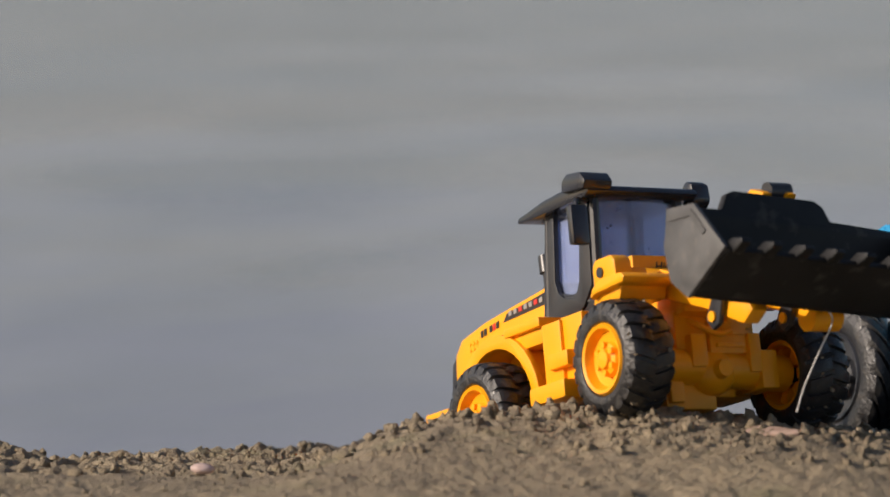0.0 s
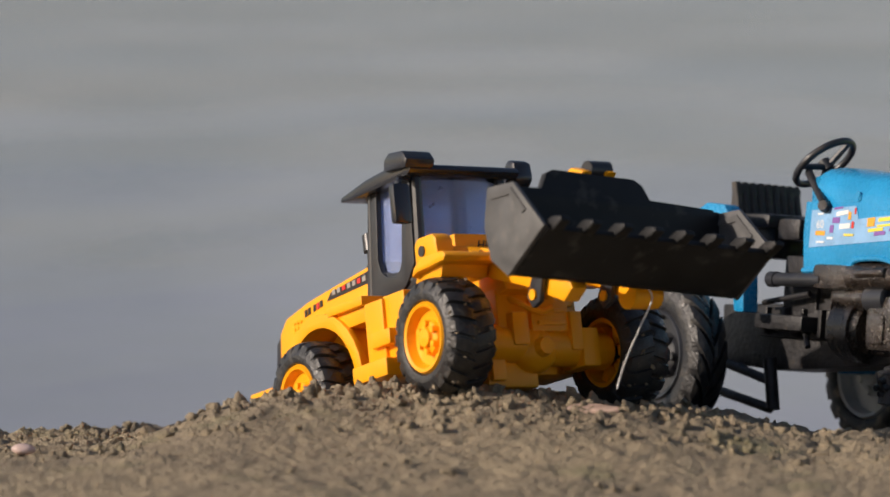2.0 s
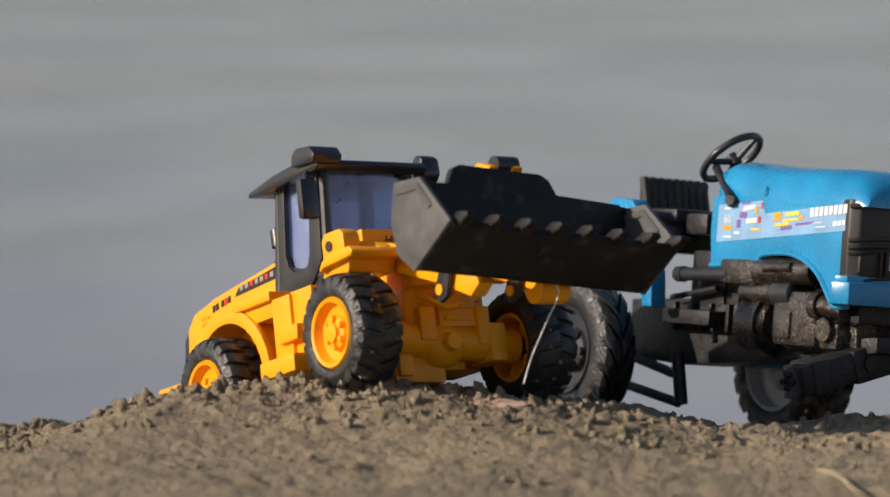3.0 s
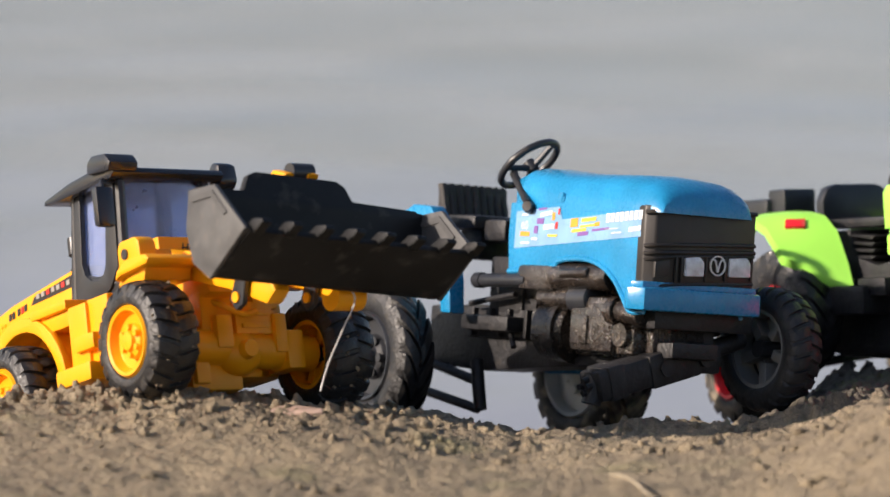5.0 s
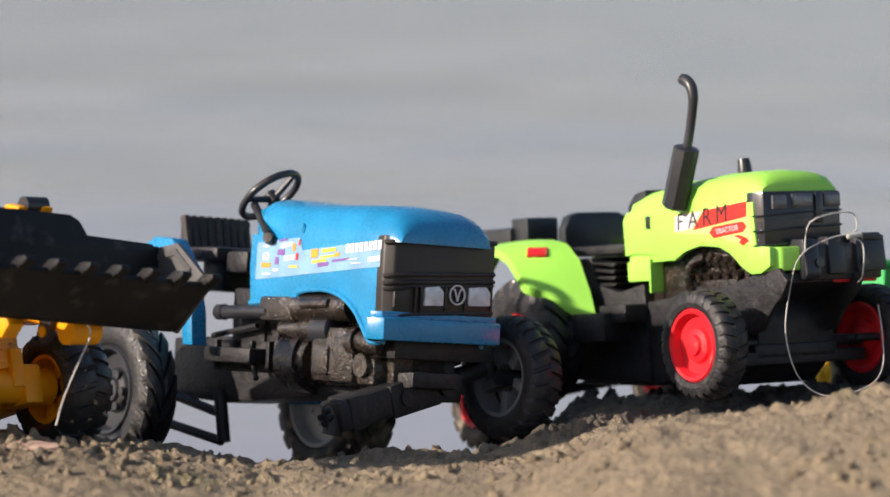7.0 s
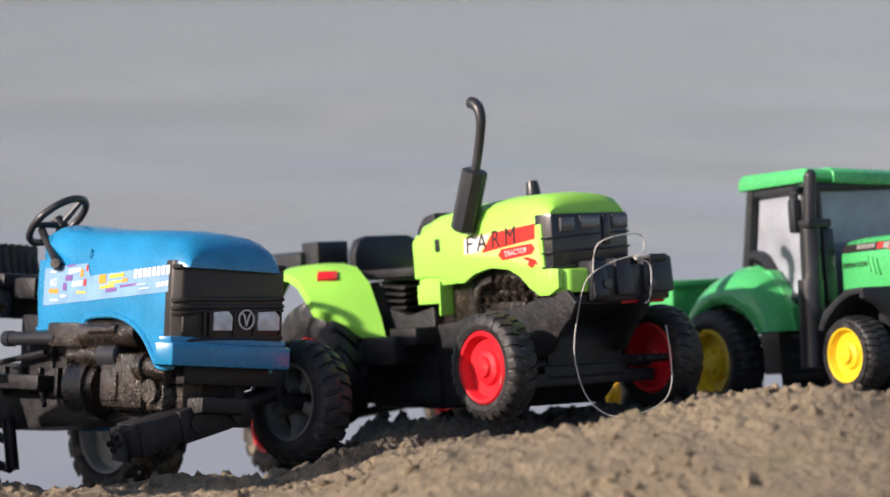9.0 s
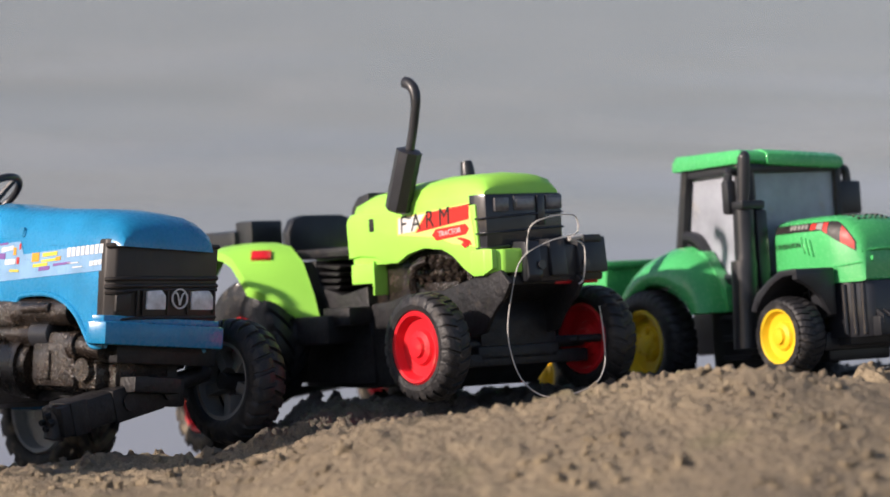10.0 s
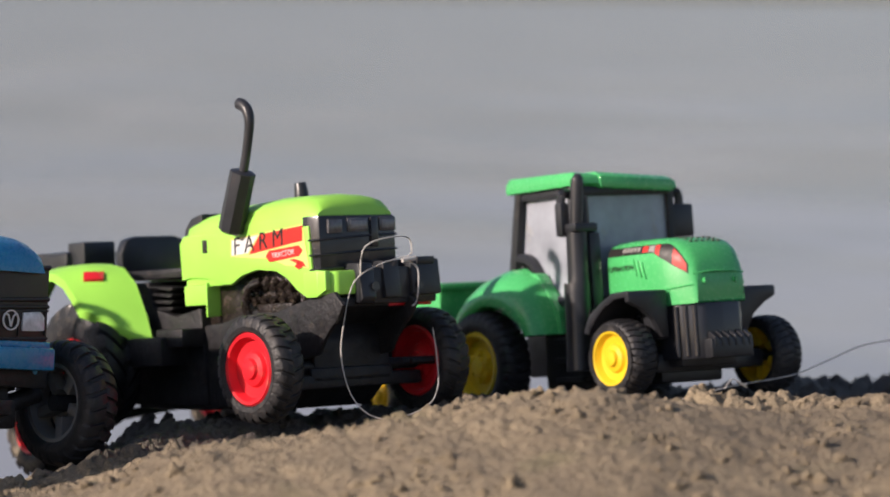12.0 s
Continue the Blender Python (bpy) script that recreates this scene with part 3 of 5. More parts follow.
    for k in range(9):
        u = k / 8
        y = -25 + 48 * u
        b = 3.5 * (1 - (2 * u - 1) ** 2)
        rings.append([(12.5 + b, y, 116), (11.3 + b, y, 116), (8.3 + b, y, 74), (9.5 + b, y, 74)])
    loft(bm, rings)
    screen = P("windscreen", bm, CAB_GLASS, "blue tinted windscreen with water drops", cab)
    screen.visible_shadow = False
    bm = bmesh.new()
    for k in range(34):
        u, z = random.random(), random.uniform(78, 114)
        d = random.choice((0.35, 0.45, 0.5, 0.8))
        c = bmesh.ops.create_icosphere(bm, subdivisions=1, radius=d)["verts"]
        for v in c:
            v.co = Vector((v.co.x * 0.5, v.co.y, v.co.z * random.uniform(1.0, 1.5))) + Vector((9.5 + 3.0 * (z - 74) / 42 + 3.5 * (1 - (2 * u - 1) ** 2), -25 + 48 * u, z))
    drops = P("water_drops", bm, DROP, "", screen)
    drops["kind"] = "stuff"
    bm = bmesh.new()
    prism(bm, [(-31.5, 70), (-30.3, 70), (-24.5, 116), (-25.7, 116)], -23, 21)
    P("rear_glass", bm, CAB_GLASS, "", cab).visible_shadow = False
    # roof
    bm = bmesh.new()
    prism(bm, [(-46, 117.5), (-44, 120), (-20, 123.5), (8, 125), (20, 122.5), (22, 119.5), (18, 117), (-30, 116.5)], -34, 31, 1.6)
    roof = P("roof", bm, BLACK_GLOSS)
    bm = bmesh.new()
    prism(bm, [(2, 122), (3, 128), (8, 130.5), (20, 129), (24, 124), (22, 120)], -37, -20, 1.5)
    P("roof_lamp", bm, BLACK_GLOSS, "", roof)
    bm = bmesh.new()
    prism(bm, [(8, 116), (9, 126), (13, 128.5), (18, 126), (19, 117), (14, 113)], 30, 41, 2.2)
    P("roof_lamp", bm, BLACK_GLOSS, "", roof)
    bm = bmesh.new()
    box(bm, 14, 19, -43, -33, 93, 113, 1.8)
    hose(bm, [(12, -27, 117), (15, -36, 116), (16, -38, 112)], 1.6, 8)
    P("wing_mirror", bm, BLACK_GLOSS, "", cab)
    # front frame
    bm = bmesh.new()
    box(bm, 14, 52, -20, 20, 12, 50, 2)
    box(bm, 48, 62, -19, -1, 29, 52, 1.5)
    box(bm, 50, 64, -1, 21, 31, 47, 1.5)
    box(bm, 54, 67, -14, -5, 24, 40, 1.2)
    box(bm, 44, 60, -6, 27, 44, 63, 1.5)
    box(bm, 50, 64, 10, 15, 44, 60, 1)
    box(bm, 48, 66, 20, 27, 22, 41, 1.2)
    box(bm, 28, 58, -25, 4, 5, 20, 1.5)
    box(bm, 44, 61, -24, -16, 8, 30, 1.2)
    for z in (34, 40):
        box(bm, 62, 65.5, 2, 18, z, z + 2.2, 0.5)
    hose(bm, [(60, -12, 48), (66, -8, 44), (67, 2, 40), (66, 10, 42)], 1.6, 8)
    P("front_frame", bm, YELLOW)
    bm = bmesh.new()
    rod(bm, (58, -40, 27), (55, 46, 23), 9)
    bulge = bmesh.ops.create_icosphere(bm, subdivisions=3, radius=11.5)["verts"]
    for v in bulge:
        v.co = Vector((v.co.x * 0.9, v.co.y * 1.15, v.co.z)) + Vector((57, 2, 23))
    rod(bm, (66, 2, 23), (70.5, 2, 23), 5, 4, 14)
    box(bm, 47, 68, -36, -28, 17, 36, 1.5)
    box(bm, 47, 66, 26, 36, 14, 33, 1.5)
    P("front_axle", bm, YELLOW)
    for side in (-1, 1):
        bm = bmesh.new()
        prism(bm, [(47, 59), (50, 64), (58, 67.5), (75, 67), (78, 64.5), (76, 62), (62, 61.4), (52, 61)], side * 56, side * 25, 1.4)
        prism(bm, [(43, 65), (42.5, 76), (46, 79), (59, 79), (62, 76), (63, 65)], side * 50, side * 40, 1.8)
        prism(bm, [(45, 65), (46, 73), (58, 73.5), (61, 65)], side * 41, side * 29, 1.5)
        prism(bm, [(44, 56), (47, 64), (70, 64), (67, 56)], side * 52, side * 26, 1.2)
        g = P("front_mudguard", bm, YELLOW)
        bm = bmesh.new()
        rod(bm, (50, side * 49.4, 72), (50, side * 50.8, 72), 2.6)
        P("side_lamp", bm, BLACK, "", g)
    bm = bmesh.new()
    prism(bm, [(16, 56), (17, 80), (30, 80), (64, 66), (70, 50), (40, 46)], -18, 22, 1.5)
    box(bm, 24, 32, -19, 23, 60, 85.5, 1.2)
    tower = P("boom_tower", bm, YELLOW)
    lettering("High", 6, INK, tower, mm(32.2, -6.5, 78, 90, 0, 90), slant=0.2)
    # lift arms and bucket, which hangs a little askew
    tilt = mm(130, 0, 55) @ pose(0, 0, 0, -4.2, 0, 0) @ mm(-130, 0, -55)
    for y in (-20, 20):
        bm = bmesh.new()
        prism(bm, [(45, 66), (62, 72), (100, 58), (128, 46), (132, 38), (124, 33), (95, 46), (60, 58)], y - 4.5, y + 4.5, 1.5)
        if y > 0:
            rod(bm, (124, y - 8, 37), (124, y + 8, 37), 7.0, 7.0, 20)
        P("lift_arm", bm, YELLOW)
        bm = bmesh.new()
        prism(bm, [(104, 34), (100, 40), (108, 52), (124, 60), (128, 54), (114, 46), (110, 36)], y - 8, y - 5, 0.8)
        link = P("bucket_link", bm, BLACK)
        bm = bmesh.new()
        rod(bm, (106, y - 9, 40), (106, y - 4, 40), 2.6)
        P("pin", bm, YELLOW, "yellow pivot pin", link)
    bm = bmesh.new()
    prism(bm, [(70, 78), (102, 92), (119, 98), (129, 94), (122, 88), (100, 82), (74, 68)], -9, -3, 1.8)
    prism(bm, [(70, 78), (102, 92), (119, 98), (129, 94), (122, 88), (100, 82), (74, 68)], 5, 11, 1.8)
    P("tilt_arm", bm, YELLOW)
    bm = bmesh.new()
    rod(bm, (122, -2, 96), (122, 10, 96), 4.5)
    P("tilt_pin", bm, BLACK)
    bm = bmesh.new()
    prism(bm, [(139, 37), (144, 37.5), (171, 51.5), (170, 54), (145, 42.5), (136, 47.5), (131.5, 62), (133, 77), (133, 80), (127, 80), (124.5, 62), (129, 46)], -62, 63, 0.8)
    bucket = P("bucket", bm, BUCKET_SHADED, "dull black scuffed bucket", m=tilt)
    for y, pts in ((-64.5, 0), (62.5, 0)):
        bm = bmesh.new()
        prism(bm, [(127, 80), (148, 78), (171, 53), (141, 36), (128, 46), (123.5, 62)], y, y + 2.5, 0.6)
        prism(bm, [(129, 76), (147, 75.5), (158, 63), (155, 62), (146, 72.5), (130, 73.5)], y - 0.7, y + 0.2)
        # side plates take the lighter copy, with sunlight in its colour
        P("bucket_side", bm, BUCKET_SUNLIT, "", bucket)
    bm = bmesh.new()
    prism(bm, [(-63, 76), (-62, 80.5), (-38, 81.5), (-35, 89), (-31, 91), (14, 91), (19, 88.5), (23, 82), (60, 81), (62, 76)], 128, 132.5, 0.8, plane="yz")
    P("spill_guard", bm, BUCKET_SHADED, "", bucket)
    for k in range(8):
        y = -57.5 + k * 17.0
        bm = bmesh.new()
        prism(bm, [(160, 49.5), (164, 55), (171, 57.5), (178, 56), (178.5, 54), (172, 51)], y - 2.8, y + 2.8, 0.9)
        P("bucket_tooth", bm, BUCKET_SHADED, "", bucket)
    bm = bmesh.new()
    hose(bm, [(118, -22, 44), (124, -12, 50), (128, 2, 45), (134, 13, 40), (136, 17, 33), (134, 10, 20), (130, 2, 4), (127, -2, -8)], 0.42, 6)
    hose(bm, [(122, -6, 46), (126, 10, 40), (124, 22, 44), (118, 10, 47)], 0.4, 6)
    P("thread", bm, THREAD, "white nylon thread tied to the arm")


wheel_loader()


# ---- blue tractor, one front wheel missing ----
def blue_tractor():
    t = thing("toy_blue_tractor", toy_pose(0.0293, 1.6246, 0.0035, -52.78, 3.65, -6.61), "blue toy tractor with a missing front wheel and muddy black engine", "toy tractor")
    P = lambda name, bm, mat, label="", parent=t, **k: part(name, bm, mat, parent, label, **k)
    # bonnet
    bm = bmesh.new()
    rings = []
    for x, w, zs, zc in ((-60, 25, 97, 101), (-57, 29, 102, 107), (-48, 31, 103, 109.5), (-20, 31.5, 98, 107), (10, 32, 96, 106.5), (38, 32, 95, 106), (54, 31.5, 93.5, 103.5), (62, 30.5, 91.5, 99), (65.5, 29, 89.8, 94)):
        ring = [(x, w, 86), (x, w, zs - 4)]
        for k in range(9):
            a = math.pi * k / 8
            c = math.cos(a)
            ring.append((x, w * (abs(c) ** 0.62) * (1 if c > 0 else -1) * 0.985, zs - 3 + (zc - zs + 3) * math.sin(a) ** 0.75))
        ring += [(x, -w, zs - 4), (x, -w, 86)]
        rings.append(ring)
    loft(bm, rings)
    hood = P("bonnet", bm, BLUE, "worn glossy blue bonnet", smooth=50)
    bm = bmesh.new()
    rod(bm, (-14, -31.6, 93), (-14, -32.2, 93), 2.6)
    rod(bm, (-14, -31.9, 91), (-12, -32.2, 95), 0.6)
    P("bonnet_catch", bm, BLUE, "", hood)
    for side in (-1, 1):
        y0 = side * 31.8
        bm = bmesh.new()
        prism(bm, [(-57, 54), (-59, 73), (-58, 90), (55, 90), (55.5, 51), (55, 37), (47, 37), (42, 42), (36, 49), (27, 56), (17, 60), (4, 61.5), (-13, 60), (-20, 56.5), (-40, 55)], y0, side * 28.5, 0.8)
        # raised lip along the arch
        edge = [(58, 35), (47, 35), (41, 41.5), (34.5, 49), (26, 55), (16, 58.8), (4, 60.3), (-13, 59), (-20, 55), (-57, 52.5)]
        hose(bm, [(x, side * 31.6, z + 1.4) for x, z in edge], 1.5, 8)
        P("bonnet_side", bm, BLUE)
    # label strip on the side
    lab_bm = bmesh.new()
    flat(lab_bm, [(-53, 66), (-52, 85.5), (-15, 88.2), (-12.5, 81.5), (54.6, 87.2), (55, 73.8), (2, 70)], -31.85)
    label = P("side_label", lab_bm, LABEL_BLUE, "pale blue printed side label")
    lettering("60", 6.2, INK_WHITE, label, right_face(-47.5, -32.15, 76.2))
    bars = [(-47, 83.2, 5, 1.0, INK_WHITE, 0), (-48, 72.5, 8, 2.4, INK_ORANGE, 0), (-47, 68.6, 7, 0.9, INK_WHITE, 0), (-31, 82.5, 10, 2.2, INK_WHITE, 8), (-34, 79, 6, 3.0, INK_PURPLE, 0), (-28, 76, 9, 2.6, INK_WHITE, 4), (-36, 74, 3, 4, INK_PURPLE, 0),
            (-21, 81, 2.4, 4, INK_ORANGE, 0), (-18, 76.5, 2, 3.5, INK_RED, 0), (-24, 72.5, 8, 1.2, INK_YELLOW, 0), (-33, 86, 7, 1.1, INK_PURPLE, 5), (-16, 84, 1.4, 3, INK_RED, 0), (-38, 70.6, 5, 1.2, INK_WHITE, 0),
            (-5, 77.5, 6, 4.5, INK_ORANGE, 5), (-4, 74.8, 12, 1.6, INK_YELLOW, 5), (4, 80.2, 12, 1.9, INK_YELLOW, 5), (3, 77.4, 13, 1.2, INK_YELLOW, 5), (15, 78.3, 4, 2.0, INK_ORANGE, 5), (13, 75.6, 14, 1.2, INK_PURPLE, 5), (1, 73, 9, 2.0, INK_PURPLE, 5),
            (29, 74.7, 8, 0.6, INK_WHITE, 4), (24, 76.6, 10, 0.5, INK_WHITE, 4), (43, 75.8, 3.2, 2.4, INK_WHITE, 5), (46.6, 76.1, 3.0, 2.4, INK_WHITE, 5), (50.2, 76.5, 2.4, 2.4, INK_WHITE, 5)]
    bars += [(24.5 + 3.75 * k, 80.2 + 0.28 * k, 2.8, 4.6, INK_WHITE, 5) for k in range(8)]
    for x, z, w, h, mat, tilt in bars:
        bm = bmesh.new()
        s = math.tan(radians(tilt))
        flat(bm, [(x, z), (x + w, z + w * s), (x + w + 0.3, z + h + w * s), (x + 0.3, z + h)], -32.1)
        P("printed_bar", bm, mat, "", label)
    # grille
    bm = bmesh.new()
    prism(bm, [(44, -31), (56, -32.5), (61, -29), (62.5, -18), (63, 0), (63, 34), (44, 34)], 50, 89.5, 1.0, plane="xy")
    grille = P("grille", bm, GRILLE_DUSTY, "dusty black grille")
    for z in (68.5, 72.2):
        bm = bmesh.new()
        hose(bm, [(57, -32.6, z - 3), (61.5, -29.2, z - 2.6), (63, -18, z - 1.8), (63.6, 8, z - 0.5), (63.6, 33.5, z + 0.8)], 1.1, 8)
        P("grille_rail", bm, GRILLE_DUSTY, "", grille)
    bm = bmesh.new()
    hose(bm, [(57, -32.6, 86), (61.8, -29, 86.5), (63.3, -18, 87), (63.8, 8, 88), (63.8, 33.5, 89)], 1.2, 8)
    P("grille_rail", bm, GRILLE_DUSTY, "", grille)
    bm = bmesh.new()
    for z in (50.6, 64.5):
        hose(bm, [(57, -32.4, z - 2), (61.8, -29, z - 1.5), (63.3, -18, z), (63.5, 8, z + 1.5), (63.5, 33.5, z + 2.8)], 0.8, 6)
    for y in (-17, -13.5, 2.2, 15.0, 32.0):
        box(bm, 62.5, 64.2, y - 0.6, y + 0.6, 53 + y * 0.06, 66 + y * 0.06, 0.3)
    P("lamp_surround", bm, GRILLE_DUSTY, "", grille)
    bm = bmesh.new()
    prism(bm, [(-29.5, 53.5), (-20, 55), (-20, 63), (-29.5, 61.5)], 60.5, 62.6, 0.5, plane="yz")
    P("blank_panel", bm, GRILLE_DUSTY, "", grille)
    for y0, y1 in ((-11.5, 0.5), (17, 31)):
        bm = bmesh.new()
        prism(bm, [(y0, 55.6 + y0 * 0.04), (y1, 55.6 + y1 * 0.04), (y1, 62.5 + y1 * 0.04), (y1 - 3, 65.5 + y1 * 0.04), (y0, 65 + y0 * 0.04)], 62.6, 64.6, 0.7, plane="yz")
        P("headlight", bm, LAMP_CLEAR, "pale clear plastic headlight", grille)
    bm = bmesh.new()
    lathe(bm, [(-0.4, 5.2), (0.4, 5.2), (0.4, 4.4), (-0.4, 4.4), (-0.4, 5.2)], 28, "x")
    bmesh.ops.translate(bm, verts=bm.verts, vec=(64, 9.5, 61.6))
    for s in (-1, 1):
        hose(bm, [(64.2, 9.5 + s * 3.2, 64.6), (64.2, 9.5 + s * 1.6, 63.6), (64.2, 9.5, 58.4)], 0.5, 6)
    P("badge", bm, INK_WHITE, "pale round badge", grille)
    # bumper
    bm = bmesh.new()
    prism(bm, [(44, -33), (56, -42), (66, -38), (68, -20), (68.5, 10), (67, 37), (44, 37)], 37, 48.5, 1.6, plane="xy")
    prism(bm, [(50, -33), (57, -40), (63, -37), (64, 36), (50, 36)], 47, 51.5, 1.0, plane="xy")
    P("front_bumper", bm, BLUE)
    # engine and frame
    bm = bmesh.new()
    box(bm, -47, -16, -34, -12, 44.5, 58, 3.5)
    rod(bm, (-18, -28, 52), (26, -26, 53), 7.2, 7.2, 24)
    rod(bm, (-8, -33.5, 53.5), (14, -33, 54.5), 2.6, 2.6, 12)
    rod(bm, (-50, -28, 50), (-45, -28, 50), 5)
    P("air_cleaner", bm, ENGINE)
    bm = bmesh.new()
    rod(bm, (-84, -31, 48.5), (-40, -31, 49.5), 3.6)
    rod(bm, (-86, -31, 48.5), (-80, -31, 48.5), 4.2)
    P("silencer", bm, BLACK)
    bm = bmesh.new()
    box(bm, -40, 50, -18, 18, 12, 58, 3)
    box(bm, -5, 31, -30, -16, 14.5, 43, 4)
    box(bm, -2, 12, -31.5, -28, 18, 33, 1.5)
    box(bm, 22, 44, -26, -14, 14, 28, 3)
    for k in range(5):
        rod(bm, (-18 + k * 13, -17, 57), (-18 + k * 13, -20, 60), 2.2)
    engine = P("engine_block", bm, ENGINE, "sand-speckled glossy black engine")
    for name, mat, rods in (("clutch_housing", ENGINE, [((-39, -15, 25), (-34, -15, 25), 13, 17), ((-34, -15, 25), (-17, -15, 25), 17, 17.5), ((-17, -15, 25), (-14, -15, 25), 15, 13)]), ("oil_filter", ENGINE, [((-35, -25, 41), (-32, -25, 41), 4.5, 6.2), ((-32, -25, 41), (-6, -25, 41), 6.2, 6.2)]), ("filter_cap", BLACK, [((-6, -25, 41), (9, -25, 41.5), 7, 7), ((9, -25, 41.5), (10, -25, 41.5), 7, 5)]), ("pump", ENGINE, [((27, -26, 36), (33, -26, 36), 7.5, 7.5), ((33, -26, 36), (50, -25, 34), 5.6, 5.6)]), ("alternator", ENGINE, [((36, -16, 24), (36, -29, 24), 6, 6)])):
        bm = bmesh.new()
        for p0, p1, r0, r1 in rods:
            rod(bm, p0, p1, r0, r1, 24)
        P(name, bm, mat, "", engine)
    bm = bmesh.new()
    prism(bm, [(-150, 2), (-150, 34), (-100, 36), (-50, 30), (-40, 16), (62, 22), (62, 14), (-20, 6), (-100, 0)], -15, 15, 1.5)
    box(bm, -112, -50, -18, 18, 18, 34, 2)
    box(bm, -68, -52, -16, 16, 30, 84, 2)
    for k in range(7):
        box(bm, -104 + k * 8, -101 + k * 8, -21, -16, 19 + (k % 3) * 2, 34 - (k % 2) * 4, 0.8)
    box(bm, -92, -62, -18, 18, 30, 62, 2)
    box(bm, -100, -58, -30, -14, 22, 30, 1.5)
    for x in (-96, -84, -72, -62):
        rod(bm, (x, -22, 24), (x, -26, 24), 3)
    rod(bm, (-100, -24, 36), (-60, -24, 42), 1.6)
    rod(bm, (-72, -20, 32), (-56, -26, 14), 1.5)
    P("chassis", bm, CHASSIS)
    bm = bmesh.new()
    box(bm, 34, 58, -24, 40, 28, 37.5, 1.5)
    box(bm, 40, 50, -8, 22, 8, 30, 1.5)
    P("front_carrier", bm, CHASSIS)
    # tilted front axle with the bare stub
    bm = bmesh.new()
    a, c = Vector((45, -50, -2)), Vector((45, 44, 25))
    along = (c - a).to_track_quat("Y", "Z").to_matrix().to_4x4()
    beam = Matrix.Translation(a) @ along
    box(bm, -8.5, 8.5, -2, 60, -7.8, 7.8, 2.2, m=beam)
    box(bm, -9.6, 9.6, 30, 62, -9, 8.4, 2.0, m=beam)
    box(bm, -9.3, 9.3, 4, 14, -8.6, 8.6, 1.0, m=beam)
    rod(bm, beam @ Vector((10.8, 40, 0)), beam @ Vector((-10.8, 40, 0)), 4.6, 4.6, 18)
    rod(bm, a + (c - a) * 0.5, c, 5.8, 4.5, 10)
    box(bm, 36, 54, 2, 24, 7, 22, 2)
    rod(bm, (35, 13, 15), (56, 13, 15), 4.5)
    rod(bm, a + Vector((0, 2, 8)), a + Vector((0, -1, -9)), 5.2, 5.2, 10)
    rod(bm, a, a - (c - a).normalized() * 5, 3)
    for k in range(4):
        rod(bm, a + Vector((3 * math.cos(k * 1.6), -4, 3 * math.sin(k * 1.6))), a + Vector((3 * math.cos(k * 1.6), -7, 3 * math.sin(k * 1.6) - 1)), 1.6)
    P("front_axle", bm, CHASSIS, "tilted black axle with a bare stub")
    bm = bmesh.new()
    hose(bm, [(38, -44, 6), (36, -10, 16), (36, 36, 28)], 1.6, 8)
    P("steering_rod", bm, CHASSIS)
    wheel(t, (48, 61, 21), 65, 21, 20, RUBBER, RIM_GREY, 180, lugs=26, lug_h=1.6, dish=7, spokes=5)
    wheel(t, (-136, -57, 4), 82, 22, 24, RUBBER_WET, BLACK, lugs=17, lug_h=2.6, style="chevron", dish=7)
    wheel(t, (-98, 60, 2), 80, 30, 25, RUBBER_SANDY, RIM_WHITE, 0, lugs=18, lug_h=2.6, style="chevron", dish=7)
    # rear mudguards
    for side in (-1, 1):
        bm = bmesh.new()
        prism(bm, [(-160, 60), (-150, 78), (-128, 88), (-112, 87), (-98, 72), (-90, 48), (-88, 30), (-97, 30), (-101, 48), (-108, 62), (-120, 74), (-140, 66), (-150, 52)], side * 36, side * 64 if side > 0 else side * 46, 1.5)
        P("rear_mudguard", bm, BLUE)
        bm = bmesh.new()
        prism(bm, [(-150, 52), (-140, 68), (-118, 78), (-104, 62), (-100, 52), (-104, 44), (-140, 40)], side * 34, side * 37, 0.8)
        P("mudguard_plate", bm, BLUE)
    bm = bmesh.new()
    prism(bm, [(-120, 14), (-118, 4), (-111, 0), (-86, 1), (-79, 7), (-78, 16)], 37, 43, 1.2)
    P("axle_shield", bm, BLUE)
    # seat and steering
    bm = bmesh.new()
    box(bm, -146, -140, -18, 26, 80, 101, 2.4)
    seat = P("seat_back", bm, SEAT_DUSTY, "ribbed dusty black seat back")
    for k in range(9):
        y = -22 + k * 5
        bm = bmesh.new()
        rod(bm, (-137 - abs(k - 4) * 0.3, y + 6, 79), (-142 - abs(k - 4) * 0.3, y + 5, 101), 2.6, 2.5, 8)
        P("seat_rib", bm, SEAT_DUSTY, "", seat)
    bm = bmesh.new()
    box(bm, -142, -104, -22, 20, 76, 84, 3)
    box(bm, -128, -108, -14, 14, 60, 78, 2)
    box(bm, -104, -84, -16, 10, 70, 82, 3)
    P("seat_cushion", bm, CHASSIS)
    bm = bmesh.new()
    c = Vector((-71, -12, 112))
    q = Euler((radians(14), radians(-40), 0)).to_matrix()
    ring = [c + q @ Vector((17.5 * math.cos(a), 17.5 * math.sin(a), 0)) for a in (2 * math.pi * k / 28 for k in range(29))]
    hose(bm, ring, 2.0, 10)
    for k in range(3):
        a = 2 * math.pi * k / 3 + 0.5
        rod(bm, c + q @ Vector((0, 0, -3)), c + q @ Vector((16.5 * math.cos(a), 16.5 * math.sin(a), 0)), 1.9, 1.5, 8)
    rod(bm, c + q @ Vector((0, 0, -5)), c + q @ Vector((0, 0, 1)), 3.4)
    P("steering_wheel", bm, BLACK)
    bm = bmesh.new()
